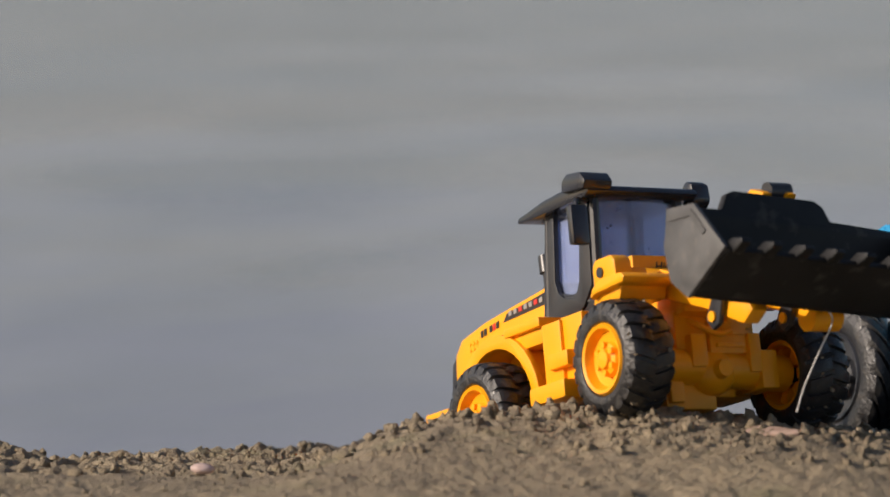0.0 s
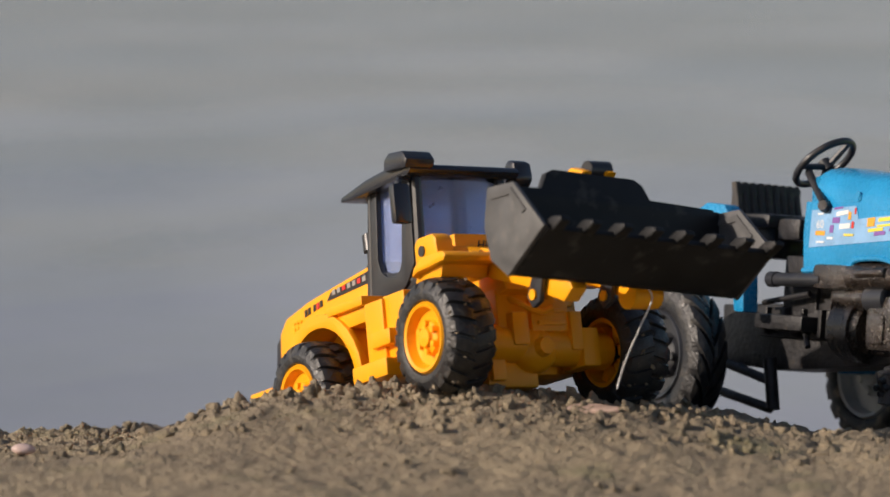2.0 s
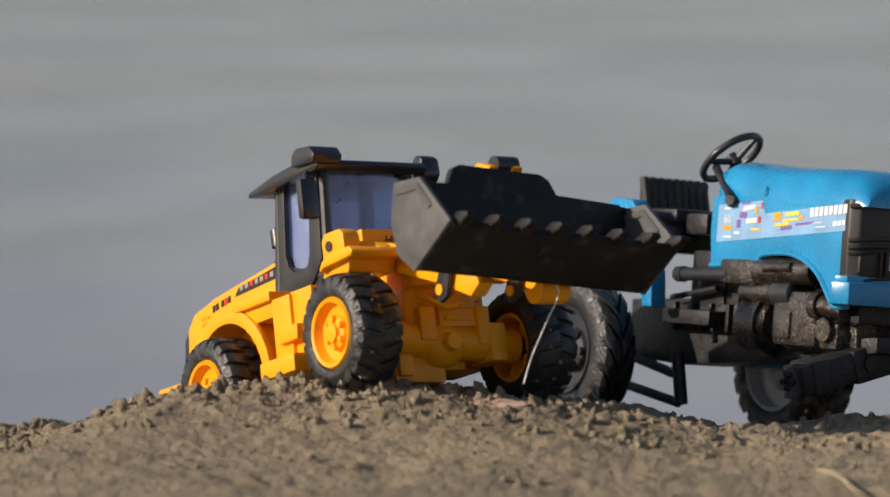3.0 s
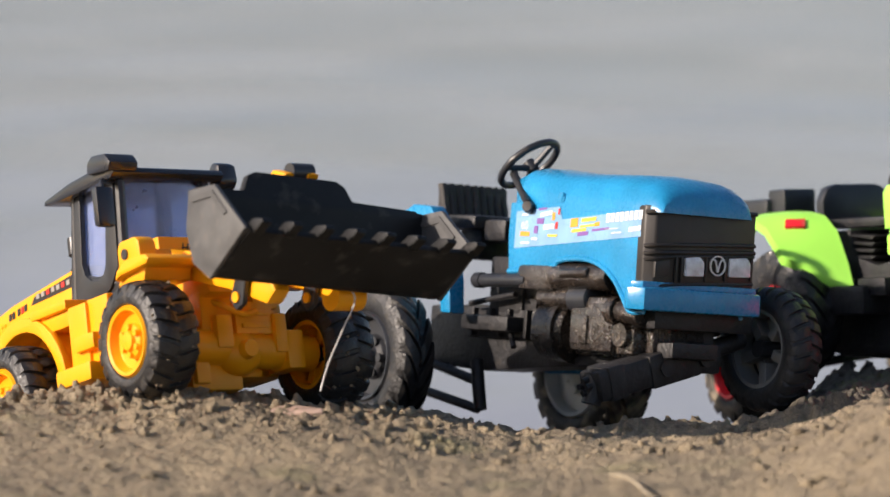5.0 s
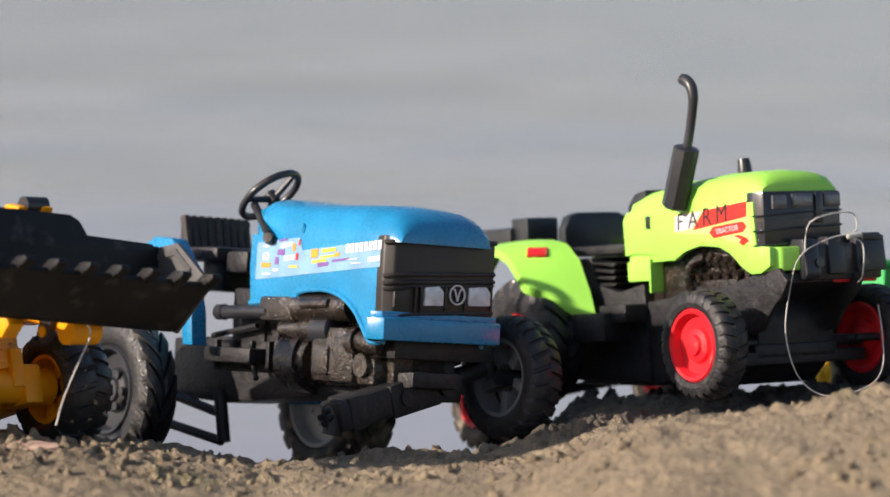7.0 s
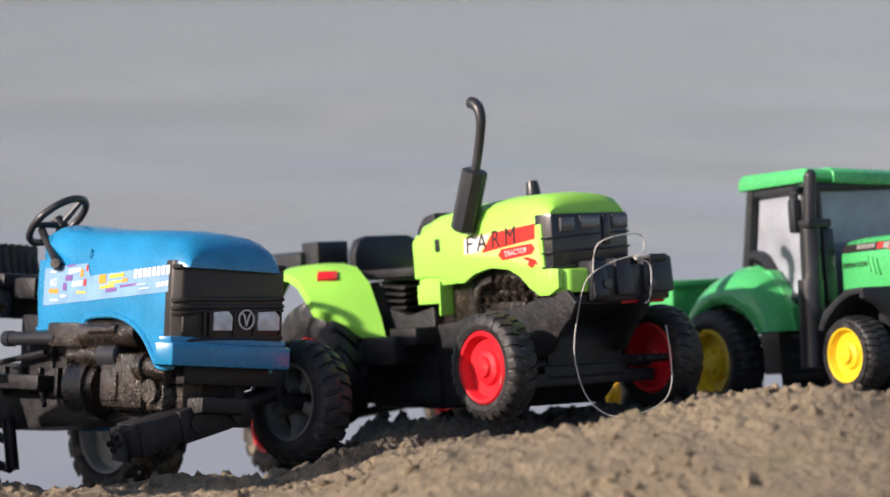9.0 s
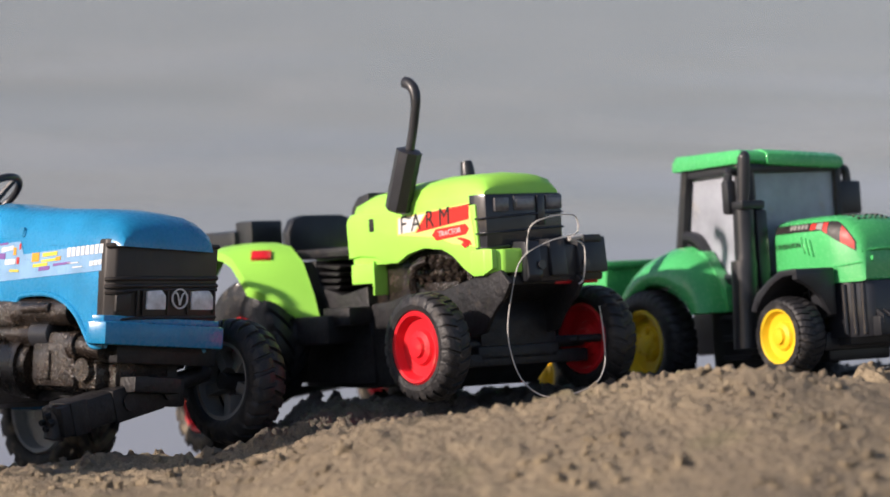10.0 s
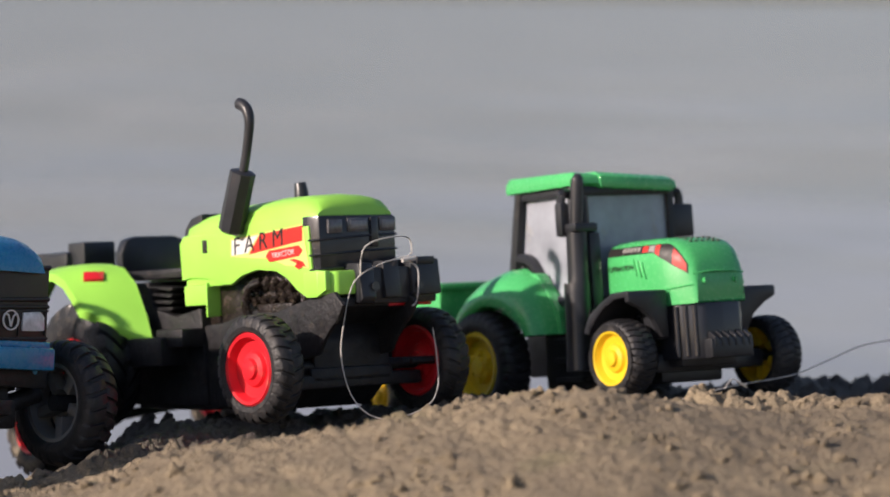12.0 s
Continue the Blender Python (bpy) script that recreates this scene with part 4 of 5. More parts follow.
    rod(bm, c + q @ Vector((0, 0, -2)), (-60, -6, 92), 2.6)
    rod(bm, (-68, -24, 106), (-40, -34.5, 89.5), 2.2, 2.0)
    rod(bm, (-40, -33, 87.5), (-38, -36.5, 88), 3.4, 2.6)
    box(bm, -66, -58, -20, 14, 76, 100, 3)
    P("steering_column", bm, CHASSIS)
    # hitch links at the back
    for p0, p1, r in (((-148.1, -20.0, 3.8), (-97.1, -20.0, -5.3), 2.6), ((-150.4, -20.0, -12.3), (-93.5, -20.0, -20.4), 2.6), ((-97.1, -20.0, 6.0), (-90.8, -20.0, -20.8), 3.6), ((-123.3, -20.0, 0.9), (-104.0, -20.0, -5.0), 2.0)):
        bm = bmesh.new()
        rod(bm, p0, p1, r)
        P("hitch_link", bm, CHASSIS)


blue_tractor()


# ---- lime tractor ----
def lime_tractor():
    t = thing("toy_lime_tractor", toy_pose(0.2286, 1.6834, 0.0041, -57.99, 6.57, -1.45), "lime green toy tractor with red wheels and a tall black exhaust", "toy tractor")
    P = lambda name, bm, mat, label="", parent=t, **k: part(name, bm, mat, parent, label, **k)
    kw = dict(lugs=26, lug_h=1.2, dish=5, bolts=0)
    wheel(t, (49, -54, 27.2), 57, 18, 18.6, RUBBER, RED, **kw)
    wheel(t, (50, 59, 27), 57, 18, 18.6, RUBBER, RED, 0, **kw)
    wheel(t, (-114, -46, 32), 72, 26, 15, RUBBER_WET, RED, lugs=18, lug_h=2.4, style="chevron", dish=9)
    wheel(t, (-88, 54, 32), 76, 26, 22, RUBBER, RED, 180, lugs=18, lug_h=3.6, style="chevron", dish=7)
    bm = bmesh.new()
    rings = []
    for x, w, zs, zc in ((-49, 24, 95, 99), (-44, 27, 103, 107.5), (-30, 28, 105.5, 111.5), (0, 28.5, 106.5, 115), (30, 28.5, 107, 117), (52, 28, 107, 117), (62, 27, 106.5, 115), (66, 26, 105.5, 110)):
        ring = [(x, w, 92), (x, w, zs - 3)]
        for k in range(9):
            a = math.pi * k / 8
            c = math.cos(a)
            ring.append((x, w * (abs(c) ** 0.6) * (1 if c > 0 else -1) * 0.985, zs - 2 + (zc - zs + 2) * math.sin(a) ** 0.8))
        ring += [(x, -w, zs - 3), (x, -w, 92)]
        rings.append(ring)
    loft(bm, rings)
    P("bonnet", bm, LIME, smooth=50)
    for side in (-1, 1):
        bm = bmesh.new()
        prism(bm, [(-49, 76), (-50, 96), (-46, 100), (62, 100), (63, 77), (74, 76), (74, 66), (66, 62.5), (58, 62.5), (50, 67), (42, 73.5), (33, 77.5), (17, 79), (4, 76.5), (-6, 72), (-14, 72.5), (-26, 76), (-40, 77)], side * 28.6, side * 25, 1.0)
        p = P("bonnet_side", bm, LIME)
        bm = bmesh.new()
        box(bm, -29, -25, *sorted((side * 28.4, side * 29.0)), 90, 97, 0.2)
        P("side_vent", bm, INK, "", p)
    bm = bmesh.new()
    prism(bm, [(-54, 88), (-52, 104), (-46, 110), (-36, 112), (-36, 100), (-44, 90)], -23, 23, 1.5)
    P("dashboard", bm, BLACK)
    bm = bmesh.new()
    prism(bm, [(56, -29), (68, -29), (76, -22), (78, 0), (76, 26), (66, 30), (56, 30)], 63.5, 76, 1.4, plane="xy")
    P("front_bumper", bm, LIME)
    bm = bmesh.new()
    box(bm, -47, -27, -29, -10, 62, 73, 1.2)
    prism(bm, [(-29, 74), (-10, 75), (-9, 62), (-13, 56), (-29, 55.5)], -28, -26.5, 0.5, plane="yz")
    box(bm, -47, -10, -27, -22, 72, 78, 0.8)
    P("lower_panel", bm, LIME)
    # printed label
    bm = bmesh.new()
    flat(bm, [(-4, 87), (-3.5, 96.2), (57.5, 101), (61.5, 78), (42, 80.5), (30, 84.5), (14, 85.5)], -28.65)
    lab = P("side_label", bm, LABEL_YELLOW, "pale yellow label with red print")
    for pts in ([(12, 87.5), (57, 92.6), (57.5, 100.4), (22, 97.6)], [(26, 85.6), (29, 82.6), (54, 84.8), (57, 87.6), (54, 90.3), (29, 88.6)], [(46, 83), (50, 83.4), (57, 81.6), (59, 78.8), (53, 80.6)], [(50, 79.5), (54, 82.6), (56.5, 79), (53, 77.6)]):
        bm = bmesh.new()
        flat(bm, pts, -28.9)
        P("printed_patch", bm, INK_RED, "", lab)
    bm = bmesh.new()
    flat(bm, [(-3, 87.6), (11, 88.4), (20, 97.2), (-2.4, 95.6)], -28.9)
    P("printed_patch", bm, INK_WHITE, "", lab)
    lettering("FARM", 13.0, INK, lab, right_face(-1.5, -29.2, 87.8, 4.5), space=1.55, slant=0.12)
    lettering("TRACTOR", 4.0, INK_WHITE, lab, right_face(31.5, -29.2, 84.5, 4.5), space=1.05)
    # grille
    bm = bmesh.new()
    prism(bm, [(44, -26), (60, -28), (67.5, -25.8), (69, 0), (68, 25.5), (60, 26.5), (44, 25)], 76, 105, 1.2, plane="xy")
    g = P("grille", bm, BLACK_GLOSS)
    for y0, y1, z0, z1, lens in ((-21, -11.5, 95.5, 103, False), (-8, 6, 96, 103.6, True), (14, 25, 96.4, 104, True)):
        bm = bmesh.new()
        box(bm, 66.5, 69.5, y0, y1, z0, z1, 0.9)
        P("headlight", bm, LAMP_DARK, "smoked plastic lamp", g)
        if lens:
            bm = bmesh.new()
            box(bm, 68.0, 69.9, y0 + 1.2, y1 - 1.4, z0 + 1.2, z1 - 1.4, 0.8)
            P("lamp_lens", bm, LAMP_FAINT, "pale lamp lens", g)
    for z in (78.5, 86, 93.8):
        bm = bmesh.new()
        hose(bm, [(60, -28, z - 1.6), (67.6, -25.6, z - 1.4), (69.4, 0, z), (68.4, 25.8, z + 1.0)], 0.6, 8)
        P("grille_rail", bm, BLACK_GLOSS, "", g)
    bm = bmesh.new()
    box(bm, 62, 70.0, 7.4, 12.6, 88, 104, 1)
    P("grille_centre", bm, BLACK_GLOSS, "", g)
    # front weights
    bm = bmesh.new()
    box(bm, 64, 79, -9, 43, 58, 76, 1.6)
    prism(bm, [(68, 58), (66, 80), (80, 79.5), (82.5, 61), (80, 58)], -11, -1, 1.4)
    prism(bm, [(66, 60), (66, 80.5), (80.5, 80.5), (82.5, 61)], 5, 16, 1.2)
    prism(bm, [(66, 61), (66, 81), (80.5, 81), (82.5, 62)], 24, 44, 1.4)
    box(bm, 66, 79.5, -2, 26, 60, 77, 1.2)
    box(bm, 70, 82, 28, 40, 78, 82, 0.8)
    w = P("front_weight", bm, BLACK)
    for y in (-2, 28):
        bm = bmesh.new()
        rod(bm, (82.3, y, 67), (83.2, y, 67), 2.4)
        P("weight_bolt", bm, BLACK_GLOSS, "", w)
    bm = bmesh.new()
    box(bm, 60, 76, 12, 42, 56.5, 60.5, 1)
    P("tow_plate", bm, RED, "red plate under the weight")
    # chassis
    bm = bmesh.new()
    prism(bm, [(-100, 7), (-100, 46), (-52, 50), (-20, 52), (5, 58), (40, 57), (60, 60), (76, 62), (76, 57), (62, 52), (40, 44), (0, 8), (-40, 5)], -24, 24, 1.5)
    P("chassis", bm, CHASSIS)
    bm = bmesh.new()
    prism(bm, [(10, 5), (12, 52), (48, 55), (54, 40), (54, 20), (44, 12), (36, 5)], -22, 30, 2)
    P("front_cradle", bm, CHASSIS)
    for y in (-26, 23):
        bm = bmesh.new()
        prism(bm, [(14, 40), (16, 53), (32, 57), (56, 62), (77, 65), (84, 58), (79, 50.5), (73, 46), (67, 40), (62, 33), (52, 31), (30, 32)], y, y + 3, 0.8)
        P("front_frame_plate", bm, CHASSIS)
    bm = bmesh.new()
    box(bm, -38, 46, -20, 20, 50, 92, 2)
    for k in range(6):
        rod(bm, (2 + k * 7, -20, 74 - abs(k - 2) * 1.5), (2 + k * 7, -24, 70 - abs(k - 2)), 2.6)
        rod(bm, (0 + k * 8, -20, 64), (0 + k * 8, -24.5, 62), 2.4)
    hose(bm, [(4, -24, 52), (4, -27, 62), (8, -27, 70), (16, -25, 73)], 2.4, 8)
    box(bm, 10, 40, -24, -18, 55, 61, 1.5)
    P("engine", bm, ENGINE)
    bm = bmesh.new()
    box(bm, 44, 56, -42, 50, 15, 22, 1.5)
    box(bm, 40, 56, -26, 30, 17, 26, 2)
    rod(bm, (50, -52, 27), (50, 60, 26), 3)
    rod(bm, (64, 36, 27), (66, 62, 27), 1.6)
    P("front_axle", bm, CHASSIS)
    bm = bmesh.new()
    rod(bm, (50, 40, 27), (62, 54, 27), 2.2)
    P("axle_stub", bm, CHASSIS)
    # exhaust
    bm = bmesh.new()
    a, c = Vector((2.5, -33, 101)), Vector((15, -33, 131))
    rod(bm, a, c, 7.0, 7.0, 8)
    rod(bm, c, c + (c - a).normalized() * 1.0, 7.0, 4.4, 8)
    rod(bm, a - (c - a).normalized() * 1.2, a, 5.6, 7.0, 8)
    hose(bm, [(14.6, -33, 129), (18.5, -33, 140), (21.5, -33, 151), (22.6, -33, 158), (21, -33, 163.5), (17.5, -33, 166.5), (14.5, -33, 167.5)], [2.5, 2.5, 2.5, 2.8, 3.0, 3.2, 3.2], 14)
    P("exhaust_pipe", bm, BLACK, "tall bent black exhaust stack")
    bm = bmesh.new()
    hose(bm, [(-3, 20, 108), (-2, 20, 118), (-3, 20, 126)], [4.4, 4.2, 3.2], 12)
    P("air_intake", bm, BLACK)
    # seat, mudguards, rear box
    bm = bmesh.new()
    prism(bm, [(-21, 78), (-22, 94), (-18, 101.5), (-12, 103.5), (16, 103.5), (22, 101.5), (25, 94), (24, 78)], -120, -113, 1.8, plane="yz")
    P("seat_back", bm, BLACK)
    bm = bmesh.new()
    box(bm, -113, -57, -23, 22, 78, 83.5, 2)
    prism(bm, [(-124, 20), (-118, 76), (-84, 77), (-80, 62), (-60, 57), (-37, 61), (-34, 7), (-110, 9)], -26, 26, 2)
    base = P("seat_base", bm, CHASSIS)
    for k in range(6):
        bm = bmesh.new()
        box(bm, -112 + k * 10, -108 + k * 10, -28, -25, 30, 56 - k * 2, 0.5)
        P("base_rib", bm, CHASSIS, "", base)
    for k in range(4):
        bm = bmesh.new()
        prism(bm, [(-90, 60 + k * 4), (-82, 61 + k * 4), (-66, 60 + k * 3.6), (-62, 62 + k * 3.6), (-88, 62.6 + k * 4)], -25, 25, 0.6)
        P("bellows_fold", bm, CHASSIS, "", base)
    bm = bmesh.new()
    box(bm, -98, -50, -44, -20, 30, 46, 2)
    box(bm, -60, -36, -40, -22, 40, 50, 1.5)
    P("footplate", bm, CHASSIS)
    guard_out = [(-168, 70), (-158, 78), (-142, 83), (-128, 84.6), (-118, 83.6), (-109, 79.5), (-100, 70), (-94.5, 63)]
    guard_in = [(-168, 74), (-156, 86), (-130, 88.5), (-108, 88.2), (-95, 85.5), (-84, 76.5), (-75, 58), (-69.5, 41)]

    def guard_at(u, v, side):
        """A place on the mudguard, u along its sweep and v from its outer to its inner edge."""
        k = min(int(u), 6)
        ends = [Vector((p[0] + (q[0] - p[0]) * v, side * (64 - 30 * v), p[1] + (q[1] - p[1]) * v + 2.0 * math.sin(math.pi * v))) for p, q in zip(guard_out[k:k + 2], guard_in[k:k + 2])]
        return ends[0].lerp(ends[1], u - k)
    for side in (-1, 1):
        bm = bmesh.new()
        rings = []
        for k in range(9):
            top = [guard_at(u, k / 8, side) for u in range(8)]
            rings.append(top + [p + Vector((-2.2, 0, -4.2)) for p in top[::-1]])
        loft(bm, rings)
        f = P("rear_mudguard", bm, LIME, smooth=50)
        at = guard_at(4.85, 0.43, side)
        du, dv = guard_at(5.0, 0.43, side) - guard_at(4.7, 0.43, side), guard_at(4.85, 0.53, side) - guard_at(4.85, 0.33, side)
        up = du.cross(dv).normalized()
        up = up if up.z > 0 else -up
        across = dv.normalized()
        lay = Matrix((across, up.cross(across), up)).transposed().to_4x4()
        bm = bmesh.new()
        box(bm, -5.6, 5.6, -3.4, 3.4, -2.0, 1.1, 0.4, m=Matrix.Translation(at) @ lay)
        P("reflector", bm, RED, "square red reflector", f)
    bm = bmesh.new()
    box(bm, -154, -138, -30, -8, 84, 102, 1.6)
    box(bm, -190, -150, -34, 0, 84, 97, 3)
    P("rear_box", bm, BLACK)
    bm = bmesh.new()
    hose(bm, [(80, -10, 70), (83, -8, 88), (84.5, 18, 92.5), (84.5, 22, 84), (84, 16, 80), (84, 26, 76), (84, 25, 60), (83, 22, 56)], 0.42, 6)
    hose(bm, [(84, 18, 82), (83, 0, 78), (80, -14, 70), (78, -20, 52), (76, -22, 30), (78, -16, 8), (86, -4, -2), (90, 20, 2), (84, 36, 12), (80, 40, 30), (78, 40, 44)], 0.36, 6)
    rod(bm, (84, 16, 80), (84.6, 24, 81), 1.3)
    P("thread", bm, THREAD, "white nylon thread knotted round the weight")


lime_tractor()


# ---- green tractor with cab, and its trailer ----
def green_tractor():
    m = toy_pose(0.4249, 1.7254, 0.0071, -63.23, 8.27, -0.71)
    t = thing("toy_green_tractor", m, "green toy tractor with black cab frame and yellow wheels", "toy tractor")
    P = lambda name, bm, mat, label="", parent=t, **k: part(name, bm, mat, parent, label, **k)
    kw = dict(lugs=32, lug_h=0.8, dish=4, bolts=0)
    wheel(t, (56, -44.5, 21.4), 42.5, 19, 15.6, RUBBER, RIM_YELLOW, **kw)
    wheel(t, (57, 58, 18.5), 44, 20, 15.6, RUBBER, RIM_YELLOW, 180, spokes=5, **kw)
    wheel(t, (-57, -51, 22.5), 62, 20, 19, RUBBER, RIM_YELLOW, lugs=34, lug_h=1.2, dish=6, bolts=6)
    wheel(t, (-52, 50, 20), 62, 22, 19, RUBBER, RIM_YELLOW, 180, lugs=34, lug_h=1.2, dish=6, bolts=0, spokes=5)
    # bonnet
    bm = bmesh.new()
    rings = []
    shape = ((22, 24, 82, 50), (26, 27, 85, 50), (40, 27.5, 85.5, 49), (58, 27, 85.5, 48.5), (68, 25.4, 84.8, 48), (76, 22.8, 82.8, 48), (82, 20.2, 79, 48), (86, 18.2, 73, 48), (88, 17.2, 66, 48.5), (88.5, 16.8, 56, 49), (87.5, 16, 50, 49.5))

    def side_at(x, z, off=0.3):
        """The bonnet's right face at a length and a height."""
        w, zc, z0 = (float(np.interp(x, [q[0] for q in shape], [q[i] for q in shape])) for i in (1, 2, 3))
        k = min(0.985, max(0.0, (z - z0 - 2) / (zc - z0 - 2))) ** (1 / 0.30)
        return -w * math.sqrt(1 - k * k) ** 0.36 - off

    def decal(bm, x0, x1, lo, hi, off):
        """A thin print lying on the curved right face between two edges."""
        nx = max(2, int((x1 - x0) / 1.5))
        rows = []
        for i in range(nx + 1):
            x = x0 + (x1 - x0) * i / nx
            zs = [lo(x) + (hi(x) - lo(x)) * j / 6 for j in range(7)]
            rows.append([(x, side_at(x, z, off), z) for z in zs] + [(x, side_at(x, z, off - 0.5), z) for z in zs[::-1]])
        loft(bm, rows)
    for x, w, zc, z0 in shape:
        ring = [(x, w, z0)]
        for k in range(11):
            a = math.pi * k / 10
            c = math.cos(a)
            ring.append((x, w * (abs(c) ** 0.36) * (1 if c > 0 else -1), z0 + 2 + (zc - z0 - 2) * math.sin(a) ** 0.30))
        ring += [(x, -w, z0)]
        rings.append(ring)
    loft(bm, rings)
    hood = P("bonnet", bm, GREEN, smooth=60)
    bm = bmesh.new()
    for side in (-1, 1):
        hose(bm, [(x, side * -side_at(x, 56, 0.0), 55.5 + max(0, x - 60) * 0.1) for x in (28, 40, 52, 62, 70, 77, 83, 87)], 0.55, 6)
    hose(bm, [(86.6, -17.6, 64), (88.6, -8, 65), (88.8, 6, 65), (86.8, 17.6, 64)], 0.8, 6)
    for y in (-11, 11):
        rod(bm, (84, y, 60), (90, y, 60), 1.8, 1.5)
    P("bonnet_seam", bm, GREEN, "", hood)
    for k in range(3):
        bm = bmesh.new()
        hose(bm, [(49 + k * 3.6, side_at(50, 72, 0.1), 74.5 - k), (50 + k * 3.6, side_at(50, 69, 0.1), 70 - k), (51.4 + k * 3.6, side_at(50, 66, 0.1), 65.5 - k)], 0.6, 6)
        P("side_rib", bm, GREEN, "", hood)
    for i in range(6):
        for j in range(4):
            bm = bmesh.new()
            x, y = 65 + j * 3.8, -9 + i * 4.0
            top = float(np.interp(x, [q[0] for q in shape], [q[2] for q in shape]))
            rod(bm, (x, y, top - 3), (x, y, top + 0.12), 1.15, 1.15, 8)
            P("vent_hole", bm, INK, "", hood)
    # printed side flash
    low = lambda x: 77.2 if x < 64 else 77.2 - (x - 64) * 0.62
    high = lambda x: 81.6 if x < 70 else 81.6 - (x - 70) ** 2 * 0.06
    bm = bmesh.new()
    decal(bm, 27, 84.5, low, high, 0.35)
    lab = P("side_flash", bm, INK, "dark side flash with red print")
    for x0, x1, mat in ((56.5, 60.5, INK_RED), (61, 65, INK_GREY), (65.5, 68.5, INK_RED), (76.5, 84.0, INK_RED)):
        bm = bmesh.new()
        decal(bm, x0, x1, lambda x: low(x) + 0.5, lambda x: high(x) - 0.5, 0.6)
        P("printed_patch", bm, mat, "", lab)
    for x in (40, 43, 46, 49, 52):
        bm = bmesh.new()
        decal(bm, x, x + 2.1, lambda x: 78.6, lambda x: 81, 0.6)
        P("printed_bar", bm, INK_GREY, "", lab)
    lettering("OPERATION", 3.8, INK, lab, right_face(28, side_at(34, 70, 0.35), 69, 0), space=1.0)
    # nose
    bm = bmesh.new()
    prism(bm, [(24, -25), (66, -25), (77, -21), (86, -15), (88, -12), (88.6, 0), (88, 13), (85, 17), (66, 25), (24, 25)], 18, 48.5, 1.6, plane="xy")
    nose = P("nose", bm, BLACK_GLOSS)
    bm = bmesh.new()
    box(bm, 80, 93, -13, 17, 18, 29, 1.5)
    P("front_step", bm, BLACK, "", nose)
    for k in range(6):
        bm = bmesh.new()
        prism(bm, [(88, 28), (93.4, 24), (93.4, 29.5), (88, 33)], -11 + k * 4.9, -8.6 + k * 4.9, 0.4)
        P("nose_rib", bm, BLACK, "", nose)
    for k in range(3):
        x, y = 76 + k * 4.2, -22.2 + k * 3.0
        bm = bmesh.new()
        rod(bm, (x, y, 20), (x, y, 47), 1.3, 1.3, 8)
        P("nose_rib", bm, BLACK_GLOSS, "", nose)
    bm = bmesh.new()
    box(bm, 48, 66, -42, 48, 12, 22, 2)
    box(bm, -60, 76, -20, 20, 14, 50, 2)
    box(bm, -26, 24, -34, -14, 4, 44, 2)
    box(bm, 20, 58, -20, 24, 6, 18, 2)
    for k in range(3):
        box(bm, -10, 16, -40, -30, 10 + k * 11, 13 + k * 11, 0.8)
    P("chassis", bm, BLACK)
    for side in (-1, 1):
        bm = bmesh.new()
        prism(bm, [(33, 36), (39, 45.5), (50, 52), (60, 56.5), (73, 56.8), (74, 53.5), (62, 52.8), (52, 48.6), (43, 42), (38, 35)], side * 53, side * 26, 1.2)
        prism(bm, [(56, 54), (73, 55), (70, 30), (60, 30)], side * 31, side * 25, 1.2)
        prism(bm, [(side * 52.6, 56.4), (side * 52.6, 51), (side * 44, 47), (side * 36, 41), (side * 30, 31), (side * 26, 31), (side * 26, 56.4)], 70, 73.6, 0.7, plane="yz")
        P("front_mudguard", bm, BLACK)
    # cab
    bm = bmesh.new()
    prism(bm, [(-48, 60), (-50, 78), (-44, 80), (-36, 74), (-20, 58), (-6, 54), (22, 54), (22, 46), (-30, 46)], -34, 32, 1.2)
    cab = P("cab", bm, BLACK)
    for y in (-34, 32):
        for name, a, c, w in (("rear_pillar", (-47, y, 74), (-38, y, 118), 4.0), ("door_pillar", (9, y, 52), (9, y, 118), 3.6), ("front_pillar", (15, y * 0.94, 54), (15, y * 0.94, 118), 3.0)):
            bm = bmesh.new()
            rod(bm, a, c, w, w * 0.9, 8)
            P(name, bm, BLACK, "", cab)
        bm = bmesh.new()
        hose(bm, [(-44, y, 82), (-32, y, 79), (-22, y, 66), (-12, y, 56), (8, y, 54)], 3.4, 8)
        P("door_frame", bm, BLACK, "", cab)
        bm = bmesh.new()
        prism(bm, [(-42, 82), (-32, 80), (-20, 66), (-8, 56), (8, 56), (8, 117), (-36, 117)], y * 0.94, y * 0.91)
        P("side_glass", bm, MILKY_GLASS, "milky scratched side window", cab)
    bm = bmesh.new()
    prism(bm, [(-30, 56), (-30, 116), (28, 116), (28, 56)], 13, 14.2, plane="yz")
    P("windscreen", bm, MILKY_GLASS, "milky scratched windscreen", cab)
    bm = bmesh.new()
    box(bm, -44, -42, -30, 28, 60, 116)
    P("rear_glass", bm, MILKY_GLASS, "", cab)
    bm = bmesh.new()
    box(bm, 10, 18, -34, 30, 112.5, 118, 1.5)
    box(bm, -42, 12, -36, -31, 113.5, 118, 1.2)
    box(bm, -42, 12, 29, 34, 113.5, 118, 1.2)
    P("roof_rail", bm, BLACK, "", cab)
    bm = bmesh.new()
    prism(bm, [(-46, 117.5), (-46, 123), (-42, 126.5), (-10, 126), (14, 125.5), (20, 123.5), (21, 119), (18, 117.5)], -39, 32, 2.2)
    prism(bm, [(2, 117), (4, 126.6), (16, 126.2), (21.6, 123.6), (21.6, 117)], -24, 29, 1.2)
    P("roof", bm, GREEN, m=mm(0, 0, 118.4) @ pose(0, 0, 0, -3.2, 0, 0) @ mm(0, 0, -120))
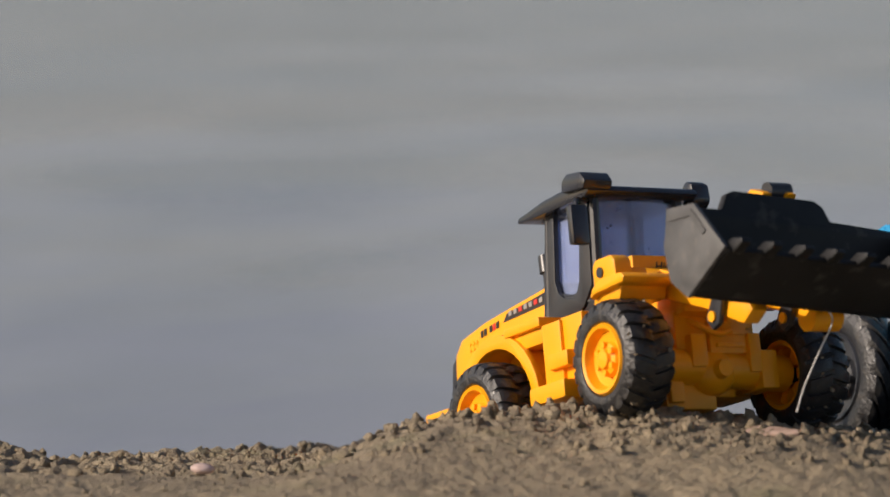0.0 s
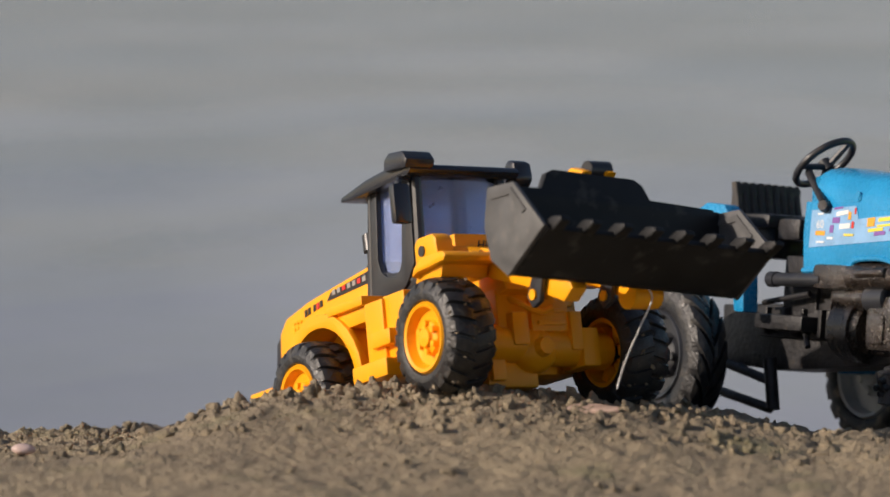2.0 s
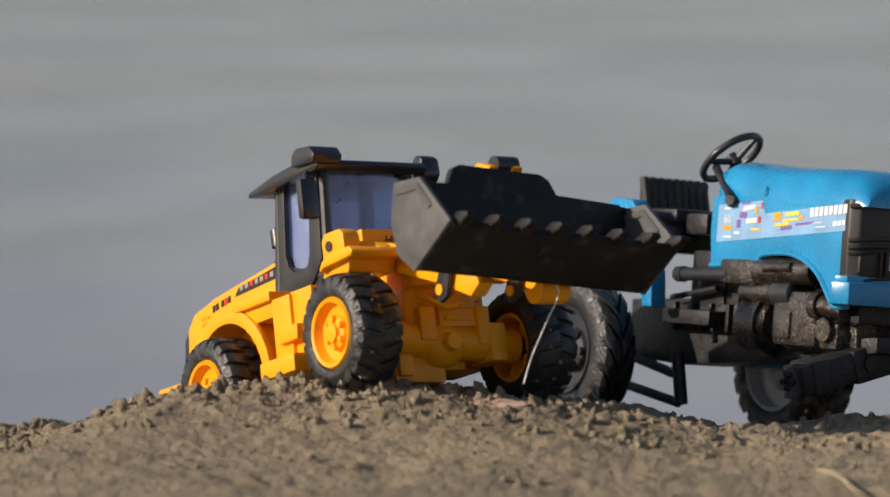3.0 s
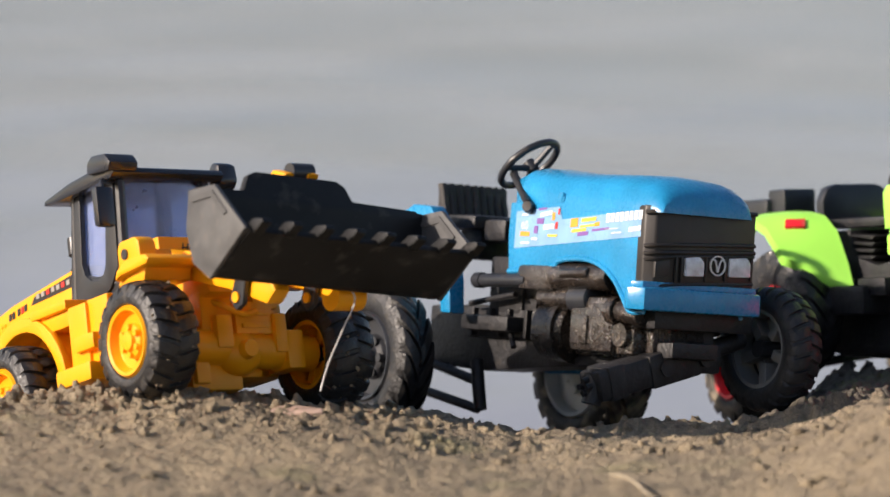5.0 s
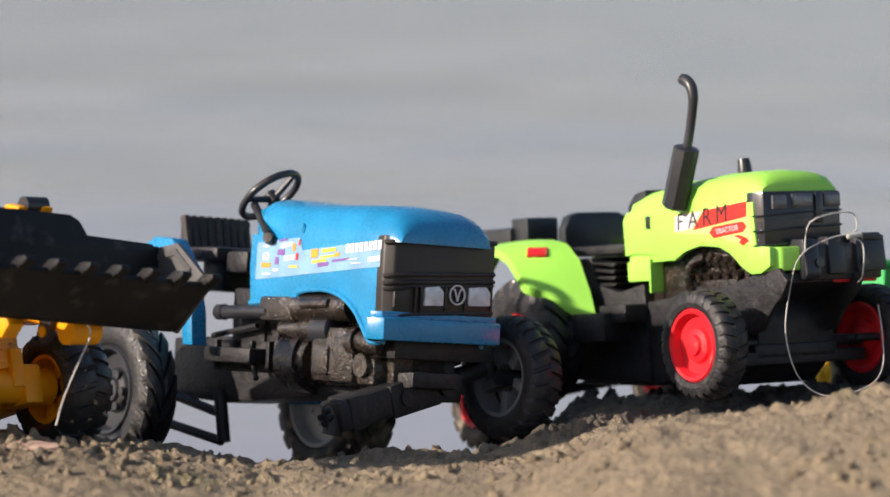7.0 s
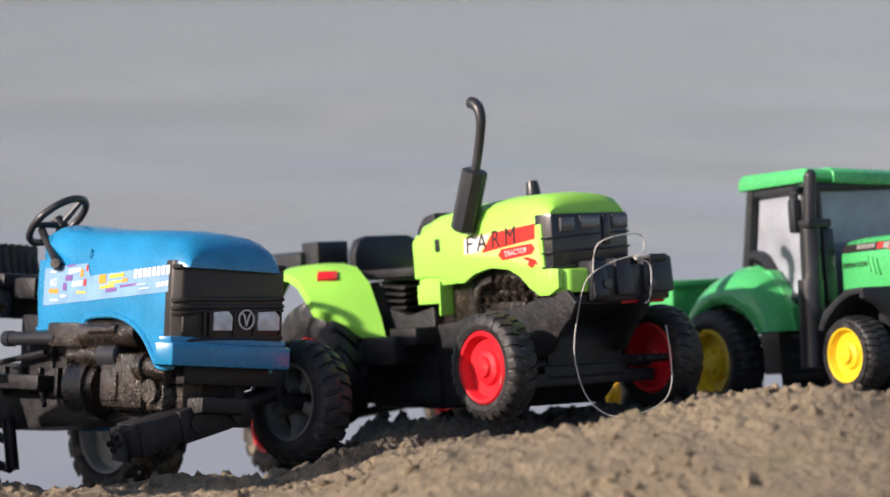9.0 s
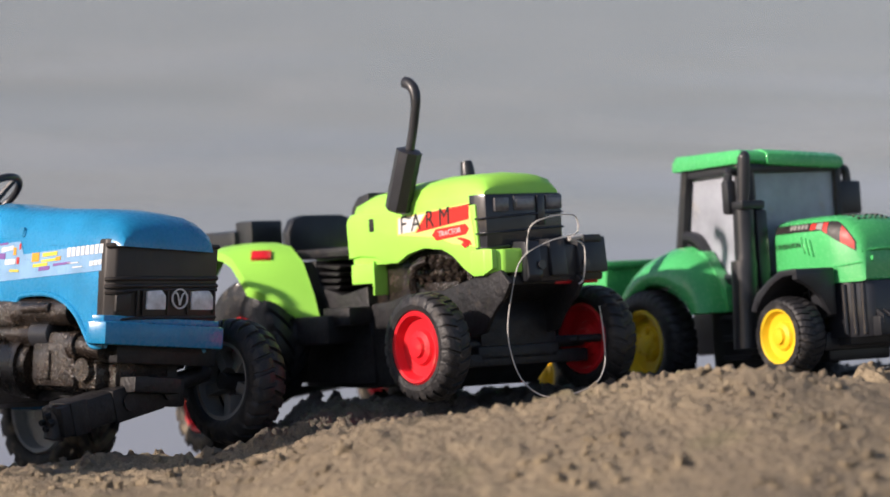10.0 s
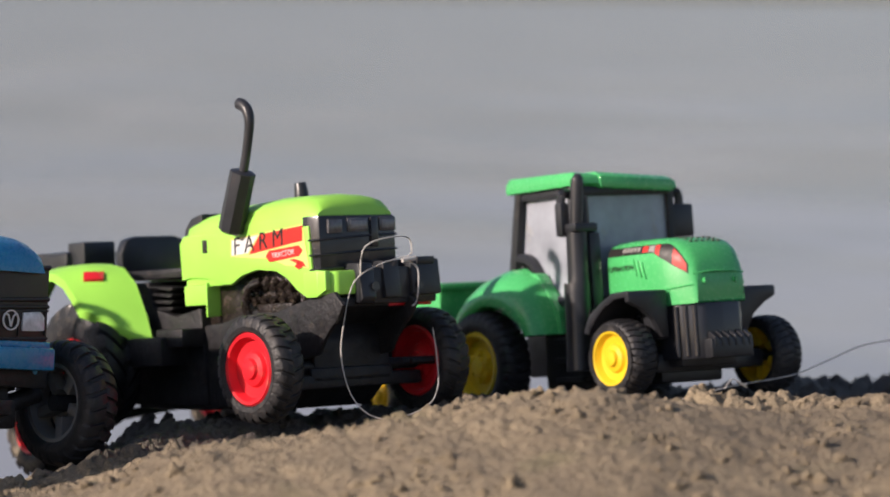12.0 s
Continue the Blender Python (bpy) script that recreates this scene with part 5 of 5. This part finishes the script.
    # domed mudguards over the rear wheels
    arch = [(-76, 44), (-69, 50), (-61, 54.5), (-52.5, 57.3), (-43, 57), (-34, 55), (-24, 50), (-16, 43), (-12.5, 37.5)]
    crown = [(-90, 47), (-84, 57), (-76, 64.5), (-63, 71.5), (-47, 75.5), (-31, 75.5), (-17, 68.5), (-7, 55), (-2, 37.5)]
    for side in (-1, 1):
        bm = bmesh.new()
        rings = []
        for e, p in zip(arch, crown):
            a, c = Vector((e[0], side * 58, e[1])), Vector((p[0], side * 39, p[1]))
            mid = a.lerp(c, 0.72)
            mid.y = side * 58.5
            skin = [a * (1 - u) ** 2 + mid * 2 * u * (1 - u) + c * u * u for u in (0, 0.15, 0.3, 0.45, 0.6, 0.75, 0.9, 1.0)]
            hub = Vector((-45, side * 30, 26))
            rings.append(skin + [hub + (q - hub) * 0.94 for q in skin[::-1]])
        loft(bm, rings)
        P("rear_mudguard", bm, GREEN, smooth=60)
        bm = bmesh.new()
        prism(bm, [(-84, 47), (-70, 66), (-44, 75), (-20, 72), (-2, 50), (0, 37), (-26, 38), (-40, 52), (-60, 54), (-78, 47)], side * 41, side * 33, 1.0)
        P("mudguard_infill", bm, GREEN)
    # exhaust stack beside the cab
    bm = bmesh.new()
    rod(bm, (20, -42, 96), (22, -41, 120), 3.6)
    hose(bm, [(22, -41, 118), (22, -41, 121.5), (21, -41, 122.5)], [3.6, 3.6, 2.2], 12)
    box(bm, 14, 27, -48.5, -32, 92, 97, 1.5)
    rod(bm, (20, -43, 62), (20, -42, 93), 6.0)
    rod(bm, (20, -46, 16), (20, -44, 64), 7.4)
    box(bm, 12, 26, -38, -30, 40, 92, 2)
    P("exhaust_pipe", bm, BLACK, "black exhaust stack beside the cab")
    for y, z0, s in ((-47.5, 90, -1), (37.5, 88, 1)):
        bm = bmesh.new()
        box(bm, 12, 18, y - (3.2 if s < 0 else 8), y + (3.2 if s < 0 else 8), z0, z0 + 19, 2)
        hose(bm, [(14, s * 30, 112), (15, y - s * 2, 114), (15, y, 110), (15, y, 104)], 2.6, 8)
        P("wing_mirror", bm, BLACK, "", cab)
    bm = bmesh.new()
    hose(bm, [(92, -36, -3), (86, -4, 1), (84, 16, 3), (86, 50, 6), (84, 80, 13), (82, 110, 20), (84, 150, 22), (90, 190, 16)], 0.38, 6)
    hose(bm, [(86, 0, 1), (84, 8, 6), (86, 16, 1)], 0.4, 6)
    P("thread", bm, THREAD, "white nylon thread trailing over the sand")
    # trailer
    r = thing("toy_trailer", m, "small green toy trailer with yellow wheels", "toy trailer")
    bm = bmesh.new()
    prism(bm, [(-230, 44), (-234, 72), (-118, 72), (-122, 44)], -36, 40, 1.5)
    prism(bm, [(-236, 69), (-236, 73), (-115, 73), (-115, 69)], -38, 42, 0.8)
    P("tray", bm, GREEN, "", r)
    bm = bmesh.new()
    box(bm, -225, -125, -20, 24, 30, 46, 2)
    rod(bm, (-126, 0, 34), (-70, 0, 34), 3)
    P("frame", bm, BLACK, "", r)
    wheel(r, (-172, -42, 10), 40, 16, 14, RUBBER_SANDY, RIM_YELLOW, **kw)
    wheel(r, (-172, 46, 10), 40, 16, 14, RUBBER_SANDY, RIM_YELLOW, 180, **kw)


green_tractor()


# ---- trailer behind the lime tractor, of which little more than the wheels shows ----
def lime_trailer():
    t = thing("toy_tipping_trailer", pose(0.158, 1.84, -0.045, 0, 0, -62), "low toy trailer with sandy tyres and red rims", "toy trailer")
    near, far = Vector((0.1031, 1.80, -0.0175)), Vector((0.214, 1.88, -0.0093))
    inv = t.matrix_world.inverted()
    a, c = inv @ near * 1000, inv @ far * 1000
    bm = bmesh.new()
    rod(bm, a, c, 3.0)
    part("axle", bm, BLACK, t)
    bm = bmesh.new()
    box(bm, a.x - 40, a.x + 34, a.y + 22, c.y - 22, 46, 58, 2)
    part("tray", bm, CHASSIS, t)
    for p, turn in ((a, 0), (c, 0)):
        wheel(t, (p.x, p.y, p.z), 54, 20, 13, RUBBER_SANDY, RED, turn, lugs=16, lug_h=2.4, style="chevron", bolts=0)


lime_trailer()


# ---- small litter on the sand ----
CHIP = material("weathered_chip", (0.42, 0.30, 0.24), 0.6, vary=0.3, blotch=150)
STONE = material("pale_pink_stone", (0.60, 0.45, 0.40), 0.5, vary=0.2, blotch=150)
STRAW = material("pale_straw", (0.36, 0.30, 0.21), 0.6, vary=0.2, blotch=150)


def litter(name, x, y, label, category, mat, build, turn=0.0, tilt=0.0, lift=1.5):
    t = new(name, finish(build, name, mat, 50))
    t.matrix_world = pose(x, y, sand_at(x, y) + lift / 1000, tilt, 0, turn)
    return tagged(t, label, category)


bm = bmesh.new()
prism(bm, [(-14, -3), (-9, -4.5), (6, -3.4), (13, -1), (11, 2.4), (0, 4), (-10, 3)], -0.8, 0.9, 0.5, plane="xy")
litter("wood_chip", -0.1207, 1.44, "small pinkish wood chip lying on the sand", "wood chip", CHIP, bm, -20, 18)
bm = bmesh.new()
bmesh.ops.create_icosphere(bm, subdivisions=3, radius=3.8)
for v in bm.verts:
    v.co = Vector((v.co.x * 1.5, v.co.y, v.co.z * 0.7)) * (1 + 0.15 * noise.noise(v.co * 0.25))
litter("pebble", -0.3846, 1.42, "small pale pink pebble in the sand", "pebble", STONE, bm, 10, 0, 3.0)
bm = bmesh.new()
hose(bm, [(-26, 0, 0), (-10, 1.5, 1.2), (8, 0.5, 1.0), (28, -2, 0)], [0.5, 0.8, 0.8, 0.5], 8)
litter("straw", 0.0289, 1.29, "pale dry straw lying on the sand", "straw", STRAW, bm, -72, 0, 2.0)
